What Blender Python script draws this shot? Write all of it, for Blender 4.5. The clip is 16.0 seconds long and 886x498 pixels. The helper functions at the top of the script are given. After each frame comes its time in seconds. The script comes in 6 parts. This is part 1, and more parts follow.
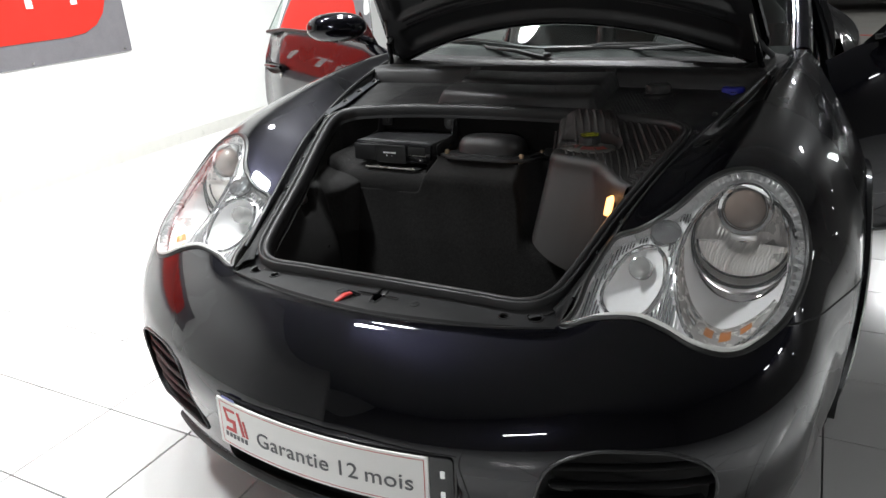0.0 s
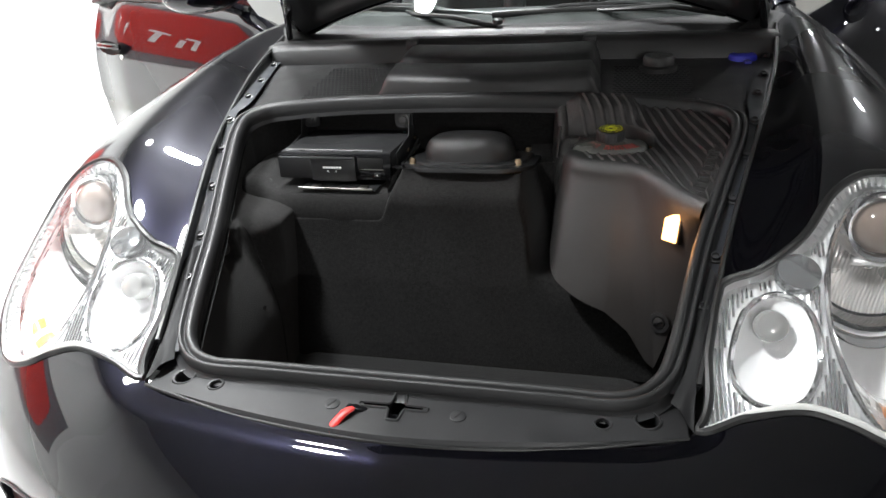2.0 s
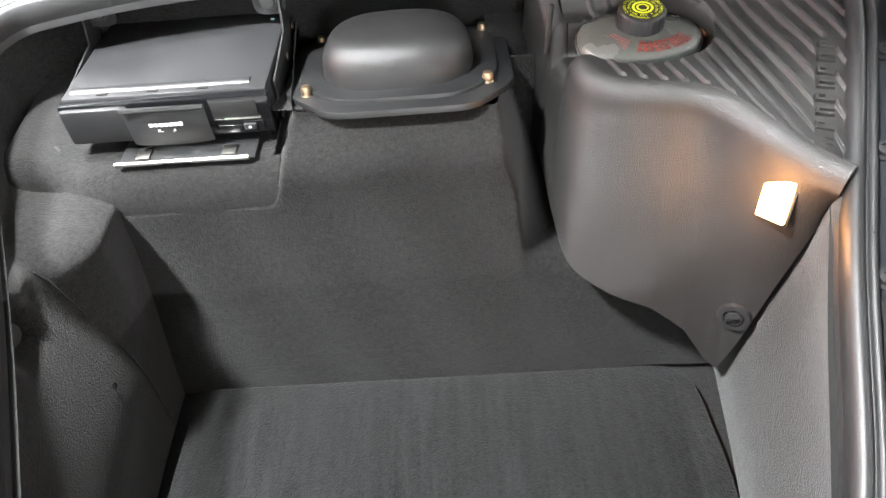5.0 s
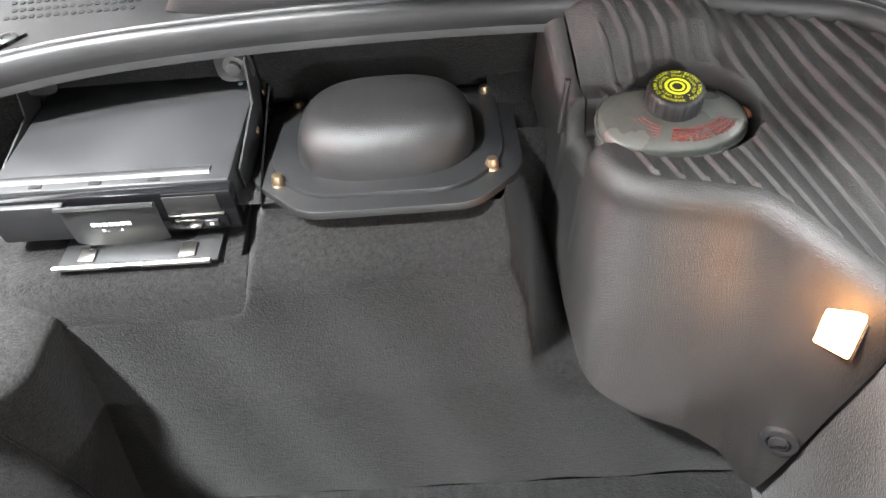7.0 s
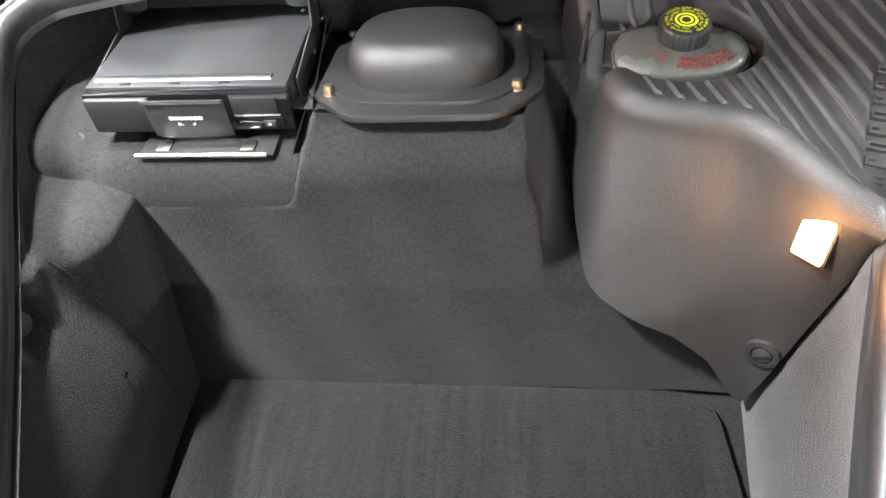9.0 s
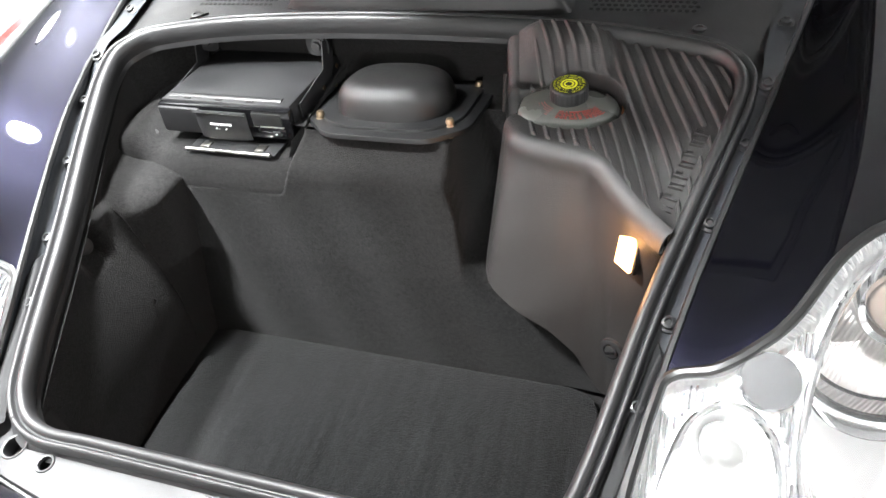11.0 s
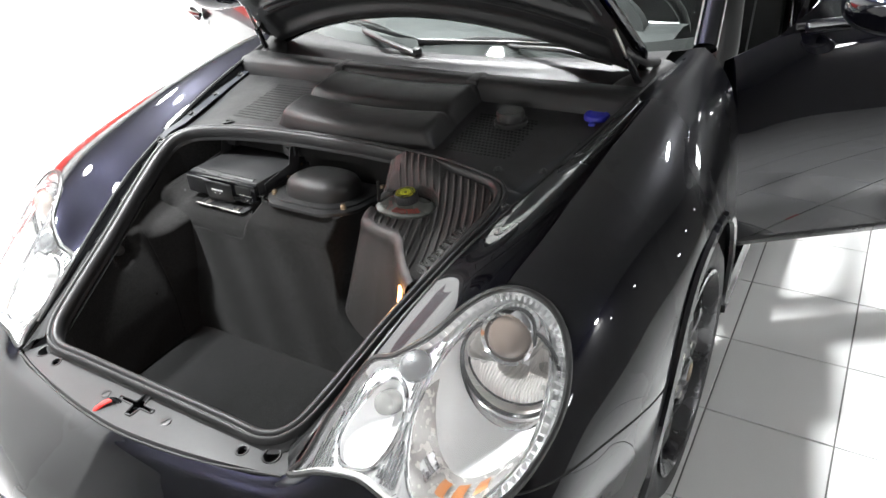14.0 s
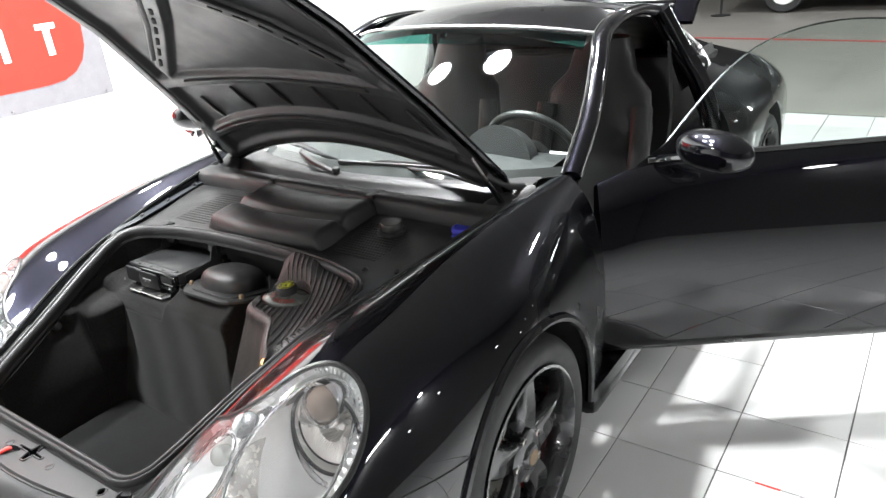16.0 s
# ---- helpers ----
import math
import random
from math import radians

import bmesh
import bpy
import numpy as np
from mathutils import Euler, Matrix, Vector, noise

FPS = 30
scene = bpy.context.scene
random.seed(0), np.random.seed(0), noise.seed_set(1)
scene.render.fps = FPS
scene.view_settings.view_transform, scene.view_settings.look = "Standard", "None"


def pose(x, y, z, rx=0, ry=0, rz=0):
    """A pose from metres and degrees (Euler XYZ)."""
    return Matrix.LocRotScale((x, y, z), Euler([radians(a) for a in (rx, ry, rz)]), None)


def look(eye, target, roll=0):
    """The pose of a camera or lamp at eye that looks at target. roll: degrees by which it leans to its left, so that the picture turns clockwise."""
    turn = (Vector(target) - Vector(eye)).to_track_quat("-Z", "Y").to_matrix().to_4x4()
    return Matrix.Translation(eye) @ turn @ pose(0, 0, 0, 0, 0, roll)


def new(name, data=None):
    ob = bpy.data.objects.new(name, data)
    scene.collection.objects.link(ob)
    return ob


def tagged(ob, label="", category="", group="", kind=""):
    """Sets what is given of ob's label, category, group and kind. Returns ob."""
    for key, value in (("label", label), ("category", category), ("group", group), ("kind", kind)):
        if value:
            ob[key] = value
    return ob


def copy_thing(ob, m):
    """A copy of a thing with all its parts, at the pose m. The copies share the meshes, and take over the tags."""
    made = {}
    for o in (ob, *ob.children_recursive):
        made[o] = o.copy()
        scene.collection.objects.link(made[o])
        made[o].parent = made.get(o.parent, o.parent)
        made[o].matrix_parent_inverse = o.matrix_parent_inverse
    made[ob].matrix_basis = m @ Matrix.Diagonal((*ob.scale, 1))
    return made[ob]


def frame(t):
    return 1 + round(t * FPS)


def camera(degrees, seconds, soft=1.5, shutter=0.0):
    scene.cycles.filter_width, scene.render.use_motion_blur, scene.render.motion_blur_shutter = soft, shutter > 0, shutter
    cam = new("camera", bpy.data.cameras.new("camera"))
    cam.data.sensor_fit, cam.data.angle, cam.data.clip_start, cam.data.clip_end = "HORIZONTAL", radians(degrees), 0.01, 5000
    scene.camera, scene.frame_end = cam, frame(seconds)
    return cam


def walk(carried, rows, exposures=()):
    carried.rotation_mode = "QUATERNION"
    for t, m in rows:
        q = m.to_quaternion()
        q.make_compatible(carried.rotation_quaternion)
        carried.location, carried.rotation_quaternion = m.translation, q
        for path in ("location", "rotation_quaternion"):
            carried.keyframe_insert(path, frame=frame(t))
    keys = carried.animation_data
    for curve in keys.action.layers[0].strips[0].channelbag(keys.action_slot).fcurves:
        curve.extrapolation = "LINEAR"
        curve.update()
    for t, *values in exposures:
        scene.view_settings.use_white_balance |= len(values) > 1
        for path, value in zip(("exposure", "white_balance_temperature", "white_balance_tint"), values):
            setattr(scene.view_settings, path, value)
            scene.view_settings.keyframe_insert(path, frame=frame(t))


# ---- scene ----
cam = camera(64.0, 16.0)
PATH = [
    (0, (0.724, -0.845, 1.199), (-0.147, 0.786, 0.436), -3.7),
    (0.5, (0.622, -0.752, 1.211), (-0.176, 0.897, 0.41), -3.9),
    (1, (0.483, -0.654, 1.206), (-0.22, 1.021, 0.37), -4.0),
    (1.5, (0.36, -0.578, 1.196), (-0.234, 1.129, 0.34), -4.2),
    (2, (0.269, -0.488, 1.179), (-0.188, 1.246, 0.293), -4.1),
    (2.5, (0.195, -0.37, 1.159), (-0.143, 1.374, 0.24), -3.8),
    (3, (0.132, -0.279, 1.128), (-0.09, 1.455, 0.156), -3.4),
    (3.2, (0.11, -0.243, 1.114), (-0.076, 1.473, 0.104), -3.3),
    (5.3, (0.055, 0.155, 1.197), (-0.011, 1.465, -0.313), -6.1),
    (5.5, (0.058, 0.184, 1.198), (-0.008, 1.491, -0.314), -6.1),
    (6, (0.06, 0.244, 1.201), (-0.004, 1.55, -0.314), -5.9),
    (6.5, (0.061, 0.28, 1.193), (-0.001, 1.584, -0.322), -5.9),
    (7, (0.061, 0.285, 1.187), (-0.003, 1.585, -0.331), -6.1),
    (7.5, (0.06, 0.271, 1.184), (-0.006, 1.57, -0.336), -6.1),
    (8, (0.055, 0.251, 1.163), (-0.021, 1.54, -0.364), -6.3),
    (8.5, (0.058, 0.204, 1.166), (-0.066, 1.483, -0.367), -6.4),
    (8.7, (0.068, 0.186, 1.178), (-0.09, 1.457, -0.358), -6.7),
    (10.8, (0.377, -0.017, 1.269), (-0.188, 1.339, -0.088), -9.7),
    (11, (0.403, -0.032, 1.285), (-0.179, 1.317, -0.072), -9.5),
    (11.5, (0.464, -0.068, 1.314), (-0.161, 1.269, -0.036), -9.0),
    (12, (0.569, -0.117, 1.35), (-0.12, 1.213, 0.025), -8.6),
    (12.5, (0.671, -0.173, 1.38), (-0.074, 1.17, 0.099), -7.9),
    (13, (0.802, -0.214, 1.413), (-0.017, 1.135, 0.185), -7.9),
    (13.5, (0.951, -0.241, 1.454), (0.067, 1.118, 0.283), -7.5),
    (14, (1.072, -0.267, 1.498), (0.128, 1.119, 0.408), -7.0),
    (14.5, (1.184, -0.291, 1.515), (0.186, 1.122, 0.511), -6.7),
    (15, (1.314, -0.313, 1.541), (0.276, 1.127, 0.618), -6.3),
    (15.5, (1.422, -0.309, 1.561), (0.355, 1.149, 0.703), -6.0),
    (16, (1.557, -0.265, 1.553), (0.47, 1.21, 0.75), -5.6),
]
walk(cam, [(t, look(eye, target, roll)) for t, eye, target, roll in PATH],
     [(0.0, -1.0), (1.5, -0.45), (3.0, 0.75), (5.3, 2.05), (7.0, 2.03), (8.7, 2.0), (11.0, 1.5), (12.5, 0.7), (14.0, 0.5), (16.0, 0.4)])

# ---- world and lights ----
world = bpy.data.worlds.new("world")
scene.world = world
world.use_nodes = True
world.node_tree.nodes["Background"].inputs[0].default_value = (0.8, 0.9, 1.0, 1)
world.node_tree.nodes["Background"].inputs[1].default_value = 0.05

CEILING = 4.3
# x, y, height of the lamp's face, watts
LAMPS = [(-0.80, 1.40, 4.0, 280.0), (-1.65, 1.08, 4.0, 90.0), (-1.68, 2.80, 4.0, 60.0), (-0.78, 2.92, 4.0, 320.0),
         (-1.72, -0.05, 4.0, 240.0),
         (7.2, 2.0, 3.9, 110.0), (7.2, -0.3, 3.9, 30.0), (7.2, -1.4, 3.9, 8.0), (3.4, 6.4, 3.8, 60.0), (2.2, 11.0, 4.0, 70.0), (-1.8, 10.2, 4.0, 40.0)]
for lx, ly, lz, watts in LAMPS:
    lamp = bpy.data.lights.new("ceiling_lamp_light", "AREA")
    lamp.shape, lamp.size, lamp.energy, lamp.color = "DISK", 0.34, watts, (0.965, 0.99, 1.0)
    ob = new("ceiling_lamp_light", lamp)
    ob.matrix_world = pose(lx, ly, lz)
# tube lamp on the wall behind the walker
tube_light = bpy.data.lights.new("wall_tube_light", "AREA")
tube_light.shape, tube_light.size, tube_light.size_y, tube_light.energy = "RECTANGLE", 1.2, 0.06, 85.0
new("wall_tube_light", tube_light).matrix_world = look((1.5, -6.38, 2.05), (1.2, 0.0, 1.0))

# bright panel on the far side wall, and the small lamp lit in the trunk
panel_light = bpy.data.lights.new("wall_panel_light", "AREA")
panel_light.shape, panel_light.size, panel_light.size_y, panel_light.energy = "RECTANGLE", 0.5, 1.3, 60.0
new("wall_panel_light", panel_light).matrix_world = look((7.38, 13.8, 2.9), (1.0, 4.0, 0.8))
glim = bpy.data.lights.new("trunk_lamp_light", "POINT")
glim.energy, glim.shadow_soft_size, glim.color = 0.26, 0.02, (1.0, 0.45, 0.16)
new("trunk_lamp_light", glim).matrix_world = pose(0.330, 0.573, 0.692)

# ---- materials ----
def material(name, base, rough=0.5, metal=0.0, vary=0.12, scale=14.0, fine=160.0, bump=0.0, bump_scale=220.0, coat=0.0, rough_vary=0.08, spec=0.5, by_object=0.0, sheen=0.0):
    """A surface with colour and roughness that vary at a coarse and a fine scale, and a fine relief."""
    m = bpy.data.materials.new(name)
    m.use_nodes = True
    nt = m.node_tree
    p = nt.nodes["Principled BSDF"]
    p.inputs["Metallic"].default_value = metal
    p.inputs["Specular IOR Level"].default_value = spec
    p.inputs["Coat Weight"].default_value = coat
    p.inputs["Coat Roughness"].default_value = 0.03
    p.inputs["Sheen Weight"].default_value = sheen
    co = nt.nodes.new("ShaderNodeTexCoord")
    big, small = nt.nodes.new("ShaderNodeTexNoise"), nt.nodes.new("ShaderNodeTexNoise")
    for node, s in ((big, scale), (small, fine)):
        node.inputs["Scale"].default_value, node.inputs["Detail"].default_value = s, 4.0
        nt.links.new(co.outputs["Object"], node.inputs["Vector"])
    mix = nt.nodes.new("ShaderNodeMath")
    mix.operation = "ADD"
    nt.links.new(big.outputs["Fac"], mix.inputs[0])
    nt.links.new(small.outputs["Fac"], mix.inputs[1])
    tone = nt.nodes.new("ShaderNodeMapRange")
    tone.inputs["From Min"].default_value, tone.inputs["From Max"].default_value = 0.6, 1.4
    tone.inputs["To Min"].default_value, tone.inputs["To Max"].default_value = 1 - vary, 1 + vary
    nt.links.new(mix.outputs[0], tone.inputs["Value"])
    last = tone.outputs[0]
    if by_object:
        info = nt.nodes.new("ShaderNodeObjectInfo")
        own = nt.nodes.new("ShaderNodeMapRange")
        own.inputs["To Min"].default_value, own.inputs["To Max"].default_value = 1 - by_object, 1 + by_object
        times = nt.nodes.new("ShaderNodeMath")
        times.operation = "MULTIPLY"
        nt.links.new(info.outputs["Random"], own.inputs["Value"])
        nt.links.new(own.outputs[0], times.inputs[0])
        nt.links.new(last, times.inputs[1])
        last = times.outputs[0]
    colour = nt.nodes.new("ShaderNodeVectorMath")
    colour.operation = "SCALE"
    colour.inputs[0].default_value = base
    nt.links.new(last, colour.inputs["Scale"])
    nt.links.new(colour.outputs[0], p.inputs["Base Color"])
    gloss = nt.nodes.new("ShaderNodeMapRange")
    gloss.inputs["From Min"].default_value, gloss.inputs["From Max"].default_value = 0.3, 0.7
    gloss.inputs["To Min"].default_value, gloss.inputs["To Max"].default_value = max(0.0, rough - rough_vary), min(1.0, rough + rough_vary)
    nt.links.new(big.outputs["Fac"], gloss.inputs["Value"])
    nt.links.new(gloss.outputs[0], p.inputs["Roughness"])
    if bump:
        grain = nt.nodes.new("ShaderNodeTexNoise")
        grain.inputs["Scale"].default_value, grain.inputs["Detail"].default_value = bump_scale, 3.0
        nt.links.new(co.outputs["Object"], grain.inputs["Vector"])
        relief = nt.nodes.new("ShaderNodeBump")
        relief.inputs["Strength"].default_value, relief.inputs["Distance"].default_value = bump, 0.002
        nt.links.new(grain.outputs["Fac"], relief.inputs["Height"])
        nt.links.new(relief.outputs[0], p.inputs["Normal"])
    return m


def clear(name, tint, ior, rough=0.0, haze=0.0):
    """Thin clear glass or plastic: it lets light straight through and mirrors by Fresnel."""
    m = bpy.data.materials.new(name)
    m.use_nodes = True
    nt = m.node_tree
    nt.nodes.remove(nt.nodes["Principled BSDF"])
    see, shine, mix, fres = (nt.nodes.new("ShaderNode" + k) for k in ("BsdfTransparent", "BsdfGlossy", "MixShader", "Fresnel"))
    see.inputs[0].default_value = (*tint, 1)
    shine.inputs["Roughness"].default_value = rough
    fres.inputs[0].default_value = ior
    nt.links.new(fres.outputs[0], mix.inputs[0])
    nt.links.new(see.outputs[0], mix.inputs[1])
    nt.links.new(shine.outputs[0], mix.inputs[2])
    last = mix
    if haze:
        dull, veil = nt.nodes.new("ShaderNodeBsdfDiffuse"), nt.nodes.new("ShaderNodeMixShader")
        dull.inputs[0].default_value = (0.9, 0.9, 0.9, 1)
        veil.inputs[0].default_value = haze
        nt.links.new(mix.outputs[0], veil.inputs[1])
        nt.links.new(dull.outputs[0], veil.inputs[2])
        last = veil
    nt.links.new(last.outputs[0], nt.nodes["Material Output"].inputs[0])
    return m


def glowing(name, colour, strength):
    m = bpy.data.materials.new(name)
    m.use_nodes = True
    p = m.node_tree.nodes["Principled BSDF"]
    p.inputs["Base Color"].default_value = (*colour, 1)
    p.inputs["Emission Color"].default_value = (*colour, 1)
    p.inputs["Emission Strength"].default_value = strength
    return m


def car_paint(name):
    """Near-black metallic paint with fine blue flakes under a clear coat."""
    m = material(name, (0.0035, 0.0035, 0.006), 0.30, 0.8, 0.25, 3.0, 900.0, coat=1.0, spec=0.0)
    nt = m.node_tree
    p = nt.nodes["Principled BSDF"]
    co = nt.nodes.new("ShaderNodeTexCoord")
    flake = nt.nodes.new("ShaderNodeTexVoronoi")
    flake.inputs["Scale"].default_value = 1800.0
    nt.links.new(co.outputs["Object"], flake.inputs["Vector"])
    ramp = nt.nodes.new("ShaderNodeValToRGB")
    ramp.color_ramp.elements[0].position, ramp.color_ramp.elements[0].color = 0.6, (0.0020, 0.0020, 0.0032, 1)
    ramp.color_ramp.elements[1].position, ramp.color_ramp.elements[1].color = 1.0, (0.0045, 0.0043, 0.0120, 1)
    nt.links.new(flake.outputs["Color"], ramp.inputs[0])
    nt.links.new(ramp.outputs[0], p.inputs["Base Color"])
    p.inputs["Coat Roughness"].default_value = 0.012
    return m


PAINT = car_paint("black_car_paint")
TRIM = material("black_trim_plastic", (0.016, 0.016, 0.0168), 0.44, bump=0.12, bump_scale=900.0)
COWL = material("cowl_plastic", (0.017, 0.0165, 0.0168), 0.42, bump=0.25, bump_scale=700.0, spec=0.45)
GRAIN = material("grained_cover_plastic", (0.021, 0.0198, 0.0192), 0.36, bump=0.5, bump_scale=800.0, rough_vary=0.06)
RUBBER = material("black_rubber", (0.015, 0.015, 0.0155), 0.48, bump=0.1, bump_scale=600.0)
STRIPPAINT = material("dark_blue_strip_paint", (0.016, 0.018, 0.022), 0.42, vary=0.2, coat=0.1)
SIDETRIM = material("dull_black_side_trim", (0.009, 0.009, 0.0095), 0.62, spec=0.25)
GASKET = material("gasket_rubber", (0.008, 0.008, 0.008), 0.4)
GLOSSBLACK = material("gloss_black", (0.008, 0.008, 0.009), 0.12)
# near-black: shade put into gaps, holes and openings; also plain black parts
DARK = material("black_void_shade", (0.004, 0.004, 0.004), 0.8)
CARPET = material("charcoal_carpet", (0.011, 0.0105, 0.0103), 0.96, vary=0.85, scale=180.0, fine=420.0, bump=0.7, bump_scale=480.0, spec=0.1, sheen=0.12)
MATT = material("trunk_mat_felt", (0.0074, 0.0075, 0.0077), 0.97, vary=0.95, scale=40.0, fine=330.0, bump=0.9, bump_scale=480.0, spec=0.1, sheen=0.12)
# brushed pile: the blotches run long and thin
nt = MATT.node_tree
co, along = nt.nodes.new("ShaderNodeTexCoord"), nt.nodes.new("ShaderNodeMapping")
along.inputs["Scale"].default_value = (2.6, 0.22, 1.0)
along.inputs["Rotation"].default_value = (0, 0, math.radians(-6))
nt.links.new(co.outputs["Object"], along.inputs["Vector"])
for node in list(nt.nodes):
    if node.type == "TEX_NOISE" and abs(node.inputs["Scale"].default_value - 40.0) < .1:
        nt.links.new(along.outputs[0], node.inputs["Vector"])
DOMEP = material("scuffed_dome_plastic", (0.014, 0.0135, 0.0135), 0.38, vary=0.2, scale=26.0, fine=300.0, bump=0.4, bump_scale=800.0, rough_vary=0.05)
PLATEBLACK = material("black_coated_plate", (0.010, 0.010, 0.0105), 0.40, bump=0.2, bump_scale=900.0)
BLACKMETAL = material("black_painted_metal", (0.026, 0.026, 0.027), 0.36, bump=0.1, bump_scale=700.0)
DULLSTEEL = material("dull_dark_steel", (0.10, 0.10, 0.10), 0.45, 0.9, rough_vary=0.12)
STEEL = material("steel", (0.42, 0.41, 0.38), 0.32, 1.0, rough_vary=0.12)
BRASS = material("zinc_yellow_steel", (0.36, 0.27, 0.18), 0.38, 1.0)
CHROME = material("chrome", (0.82, 0.82, 0.83), 0.06, 1.0, vary=0.03, rough_vary=0.03)
SATIN = material("satin_silver", (0.86, 0.86, 0.86), 0.34, 0.5, vary=0.06, rough_vary=0.06)
SILVER = material("silver_reflector_panel", (0.84, 0.84, 0.84), 0.40, 0.0, vary=0.03)
GREYCHROME = material("grey_chrome", (0.66, 0.66, 0.66), 0.28, 0.6, vary=0.05)
BOWL = material("reflector_bowl", (0.93, 0.90, 0.87), 0.30, 0.45, vary=0.04, rough_vary=0.08)
nt = BOWL.node_tree
co, turn, wave, relief = (nt.nodes.new("ShaderNode" + k) for k in ("TexCoord", "Mapping", "TexWave", "Bump"))
turn.inputs["Rotation"].default_value = (0, 0, math.radians(38))
wave.inputs["Scale"].default_value = 75.0
relief.inputs["Strength"].default_value, relief.inputs["Distance"].default_value = 0.7, 0.002
nt.links.new(co.outputs["Object"], turn.inputs["Vector"])
nt.links.new(turn.outputs[0], wave.inputs["Vector"])
nt.links.new(wave.outputs["Fac"], relief.inputs["Height"])
nt.links.new(relief.outputs[0], nt.nodes["Principled BSDF"].inputs["Normal"])
RIBBED = material("ribbed_silver", (0.72, 0.72, 0.72), 0.36, 0.45, vary=0.05, rough_vary=0.05)
nt = RIBBED.node_tree
co, wave, relief = nt.nodes.new("ShaderNodeTexCoord"), nt.nodes.new("ShaderNodeTexWave"), nt.nodes.new("ShaderNodeBump")
wave.bands_direction = "X"
wave.inputs["Scale"].default_value = 42.0
relief.inputs["Strength"].default_value, relief.inputs["Distance"].default_value = 0.35, 0.003
nt.links.new(co.outputs["Object"], wave.inputs["Vector"])
nt.links.new(wave.outputs["Fac"], relief.inputs["Height"])
nt.links.new(relief.outputs[0], nt.nodes["Principled BSDF"].inputs["Normal"])
FOGGLASS = material("ribbed_fog_glass", (0.30, 0.30, 0.29), 0.08, 0.3, vary=0.05, coat=0.8)
MILKY = material("milky_lens_edge", (0.60, 0.60, 0.58), 0.32, vary=0.06)
SMOKE = material("smoked_signal_bowl", (0.62, 0.60, 0.58), 0.25, 0.45, vary=0.15, scale=60.0, coat=0.4)
LENSGLASS = clear("headlight_lens_plastic", (0.985, 0.99, 0.99), 1.36, haze=0.045)
GLASS = clear("window_glass", (0.80, 0.88, 0.85), 1.5)
BALL = material("projector_glass", (0.19, 0.145, 0.12), 0.03, 0.0, vary=0.02, rough_vary=0.01, coat=1.0)
ORANGE = material("orange_reflector", (0.70, 0.26, 0.08), 0.18, 0.3, vary=0.2, coat=0.6)
TYRE = material("tyre_rubber", (0.020, 0.020, 0.021), 0.62, bump=0.2, bump_scale=260.0)
RIM = material("anthracite_alloy", (0.055, 0.055, 0.058), 0.25, 0.8, coat=0.6)
REDPAINT = material("red_caliper_paint", (0.55, 0.02, 0.015), 0.3, coat=0.5)
YELLOW = material("yellow_print", (0.75, 0.78, 0.04), 0.4)
REDPRINT = material("red_print", (0.26, 0.045, 0.035), 0.5)
RED = material("red_plastic", (0.62, 0.035, 0.03), 0.3)
BLUE = material("blue_cap_plastic", (0.025, 0.03, 0.36), 0.4)
TANK = material("grey_translucent_plastic", (0.105, 0.11, 0.10), 0.28, coat=0.3)
TILE = material("white_floor_tile", (0.70, 0.70, 0.69), 0.16, vary=0.02, scale=6.0, rough_vary=0.05, by_object=0.015)
GROUT = material("grey_grout", (0.15, 0.147, 0.14), 0.9, bump=0.4)
WALL = material("white_wall_paint", (0.74, 0.74, 0.725), 0.7, vary=0.02, bump=0.1, bump_scale=80.0)
SKIRT = material("baseboard_tile", (0.62, 0.61, 0.57), 0.35, vary=0.06)
CONCRETE = material("concrete_floor", (0.23, 0.22, 0.20), 0.55, vary=0.15, scale=2.0, bump=0.2, bump_scale=60.0)
GREYWALL = material("grey_wall_paint", (0.15, 0.147, 0.143), 0.8, vary=0.06)
CEIL = material("lamp_housing_paint", (0.62, 0.62, 0.61), 0.6, vary=0.05)
DARKCEIL = material("dark_ceiling_paint", (0.21, 0.21, 0.212), 0.85, vary=0.08, scale=2.0)
DARKWALL = material("dark_wall_paint", (0.055, 0.054, 0.053), 0.8, vary=0.08)
BANNERGREY = material("grey_banner_vinyl", (0.165, 0.16, 0.17), 0.6, spec=0.2)
BANNERRED = material("red_banner_vinyl", (0.56, 0.030, 0.020), 0.6, spec=0.2)
WHITE = material("white_vinyl", (0.85, 0.85, 0.84), 0.35, vary=0.02)
PLATEWHITE = material("plate_white", (0.74, 0.73, 0.71), 0.4, vary=0.02)
PLATEGREY = material("plate_print_grey", (0.09, 0.09, 0.095), 0.5)
PLATERED = material("plate_print_red", (0.5, 0.05, 0.05), 0.45)
LEATHER = material("black_leather", (0.010, 0.0098, 0.0098), 0.42, bump=0.4, bump_scale=240.0)
DASH = material("dashboard_vinyl", (0.014, 0.0143, 0.0148), 0.5, bump=0.3, bump_scale=400.0)
BULB = glowing("trunk_lamp_glow", (1.0, 0.50, 0.17), 6.0)
LAMPGLOW = glowing("ceiling_lamp_glow", (0.965, 0.99, 1.0), 30.0)


# ---- builders ----
def smooth(bm, angle=40.0):
    limit = radians(angle)
    for face in bm.faces:
        face.smooth = True
    for edge in bm.edges:
        if len(edge.link_faces) == 2 and edge.calc_face_angle(0.0) > limit:
            edge.smooth = False


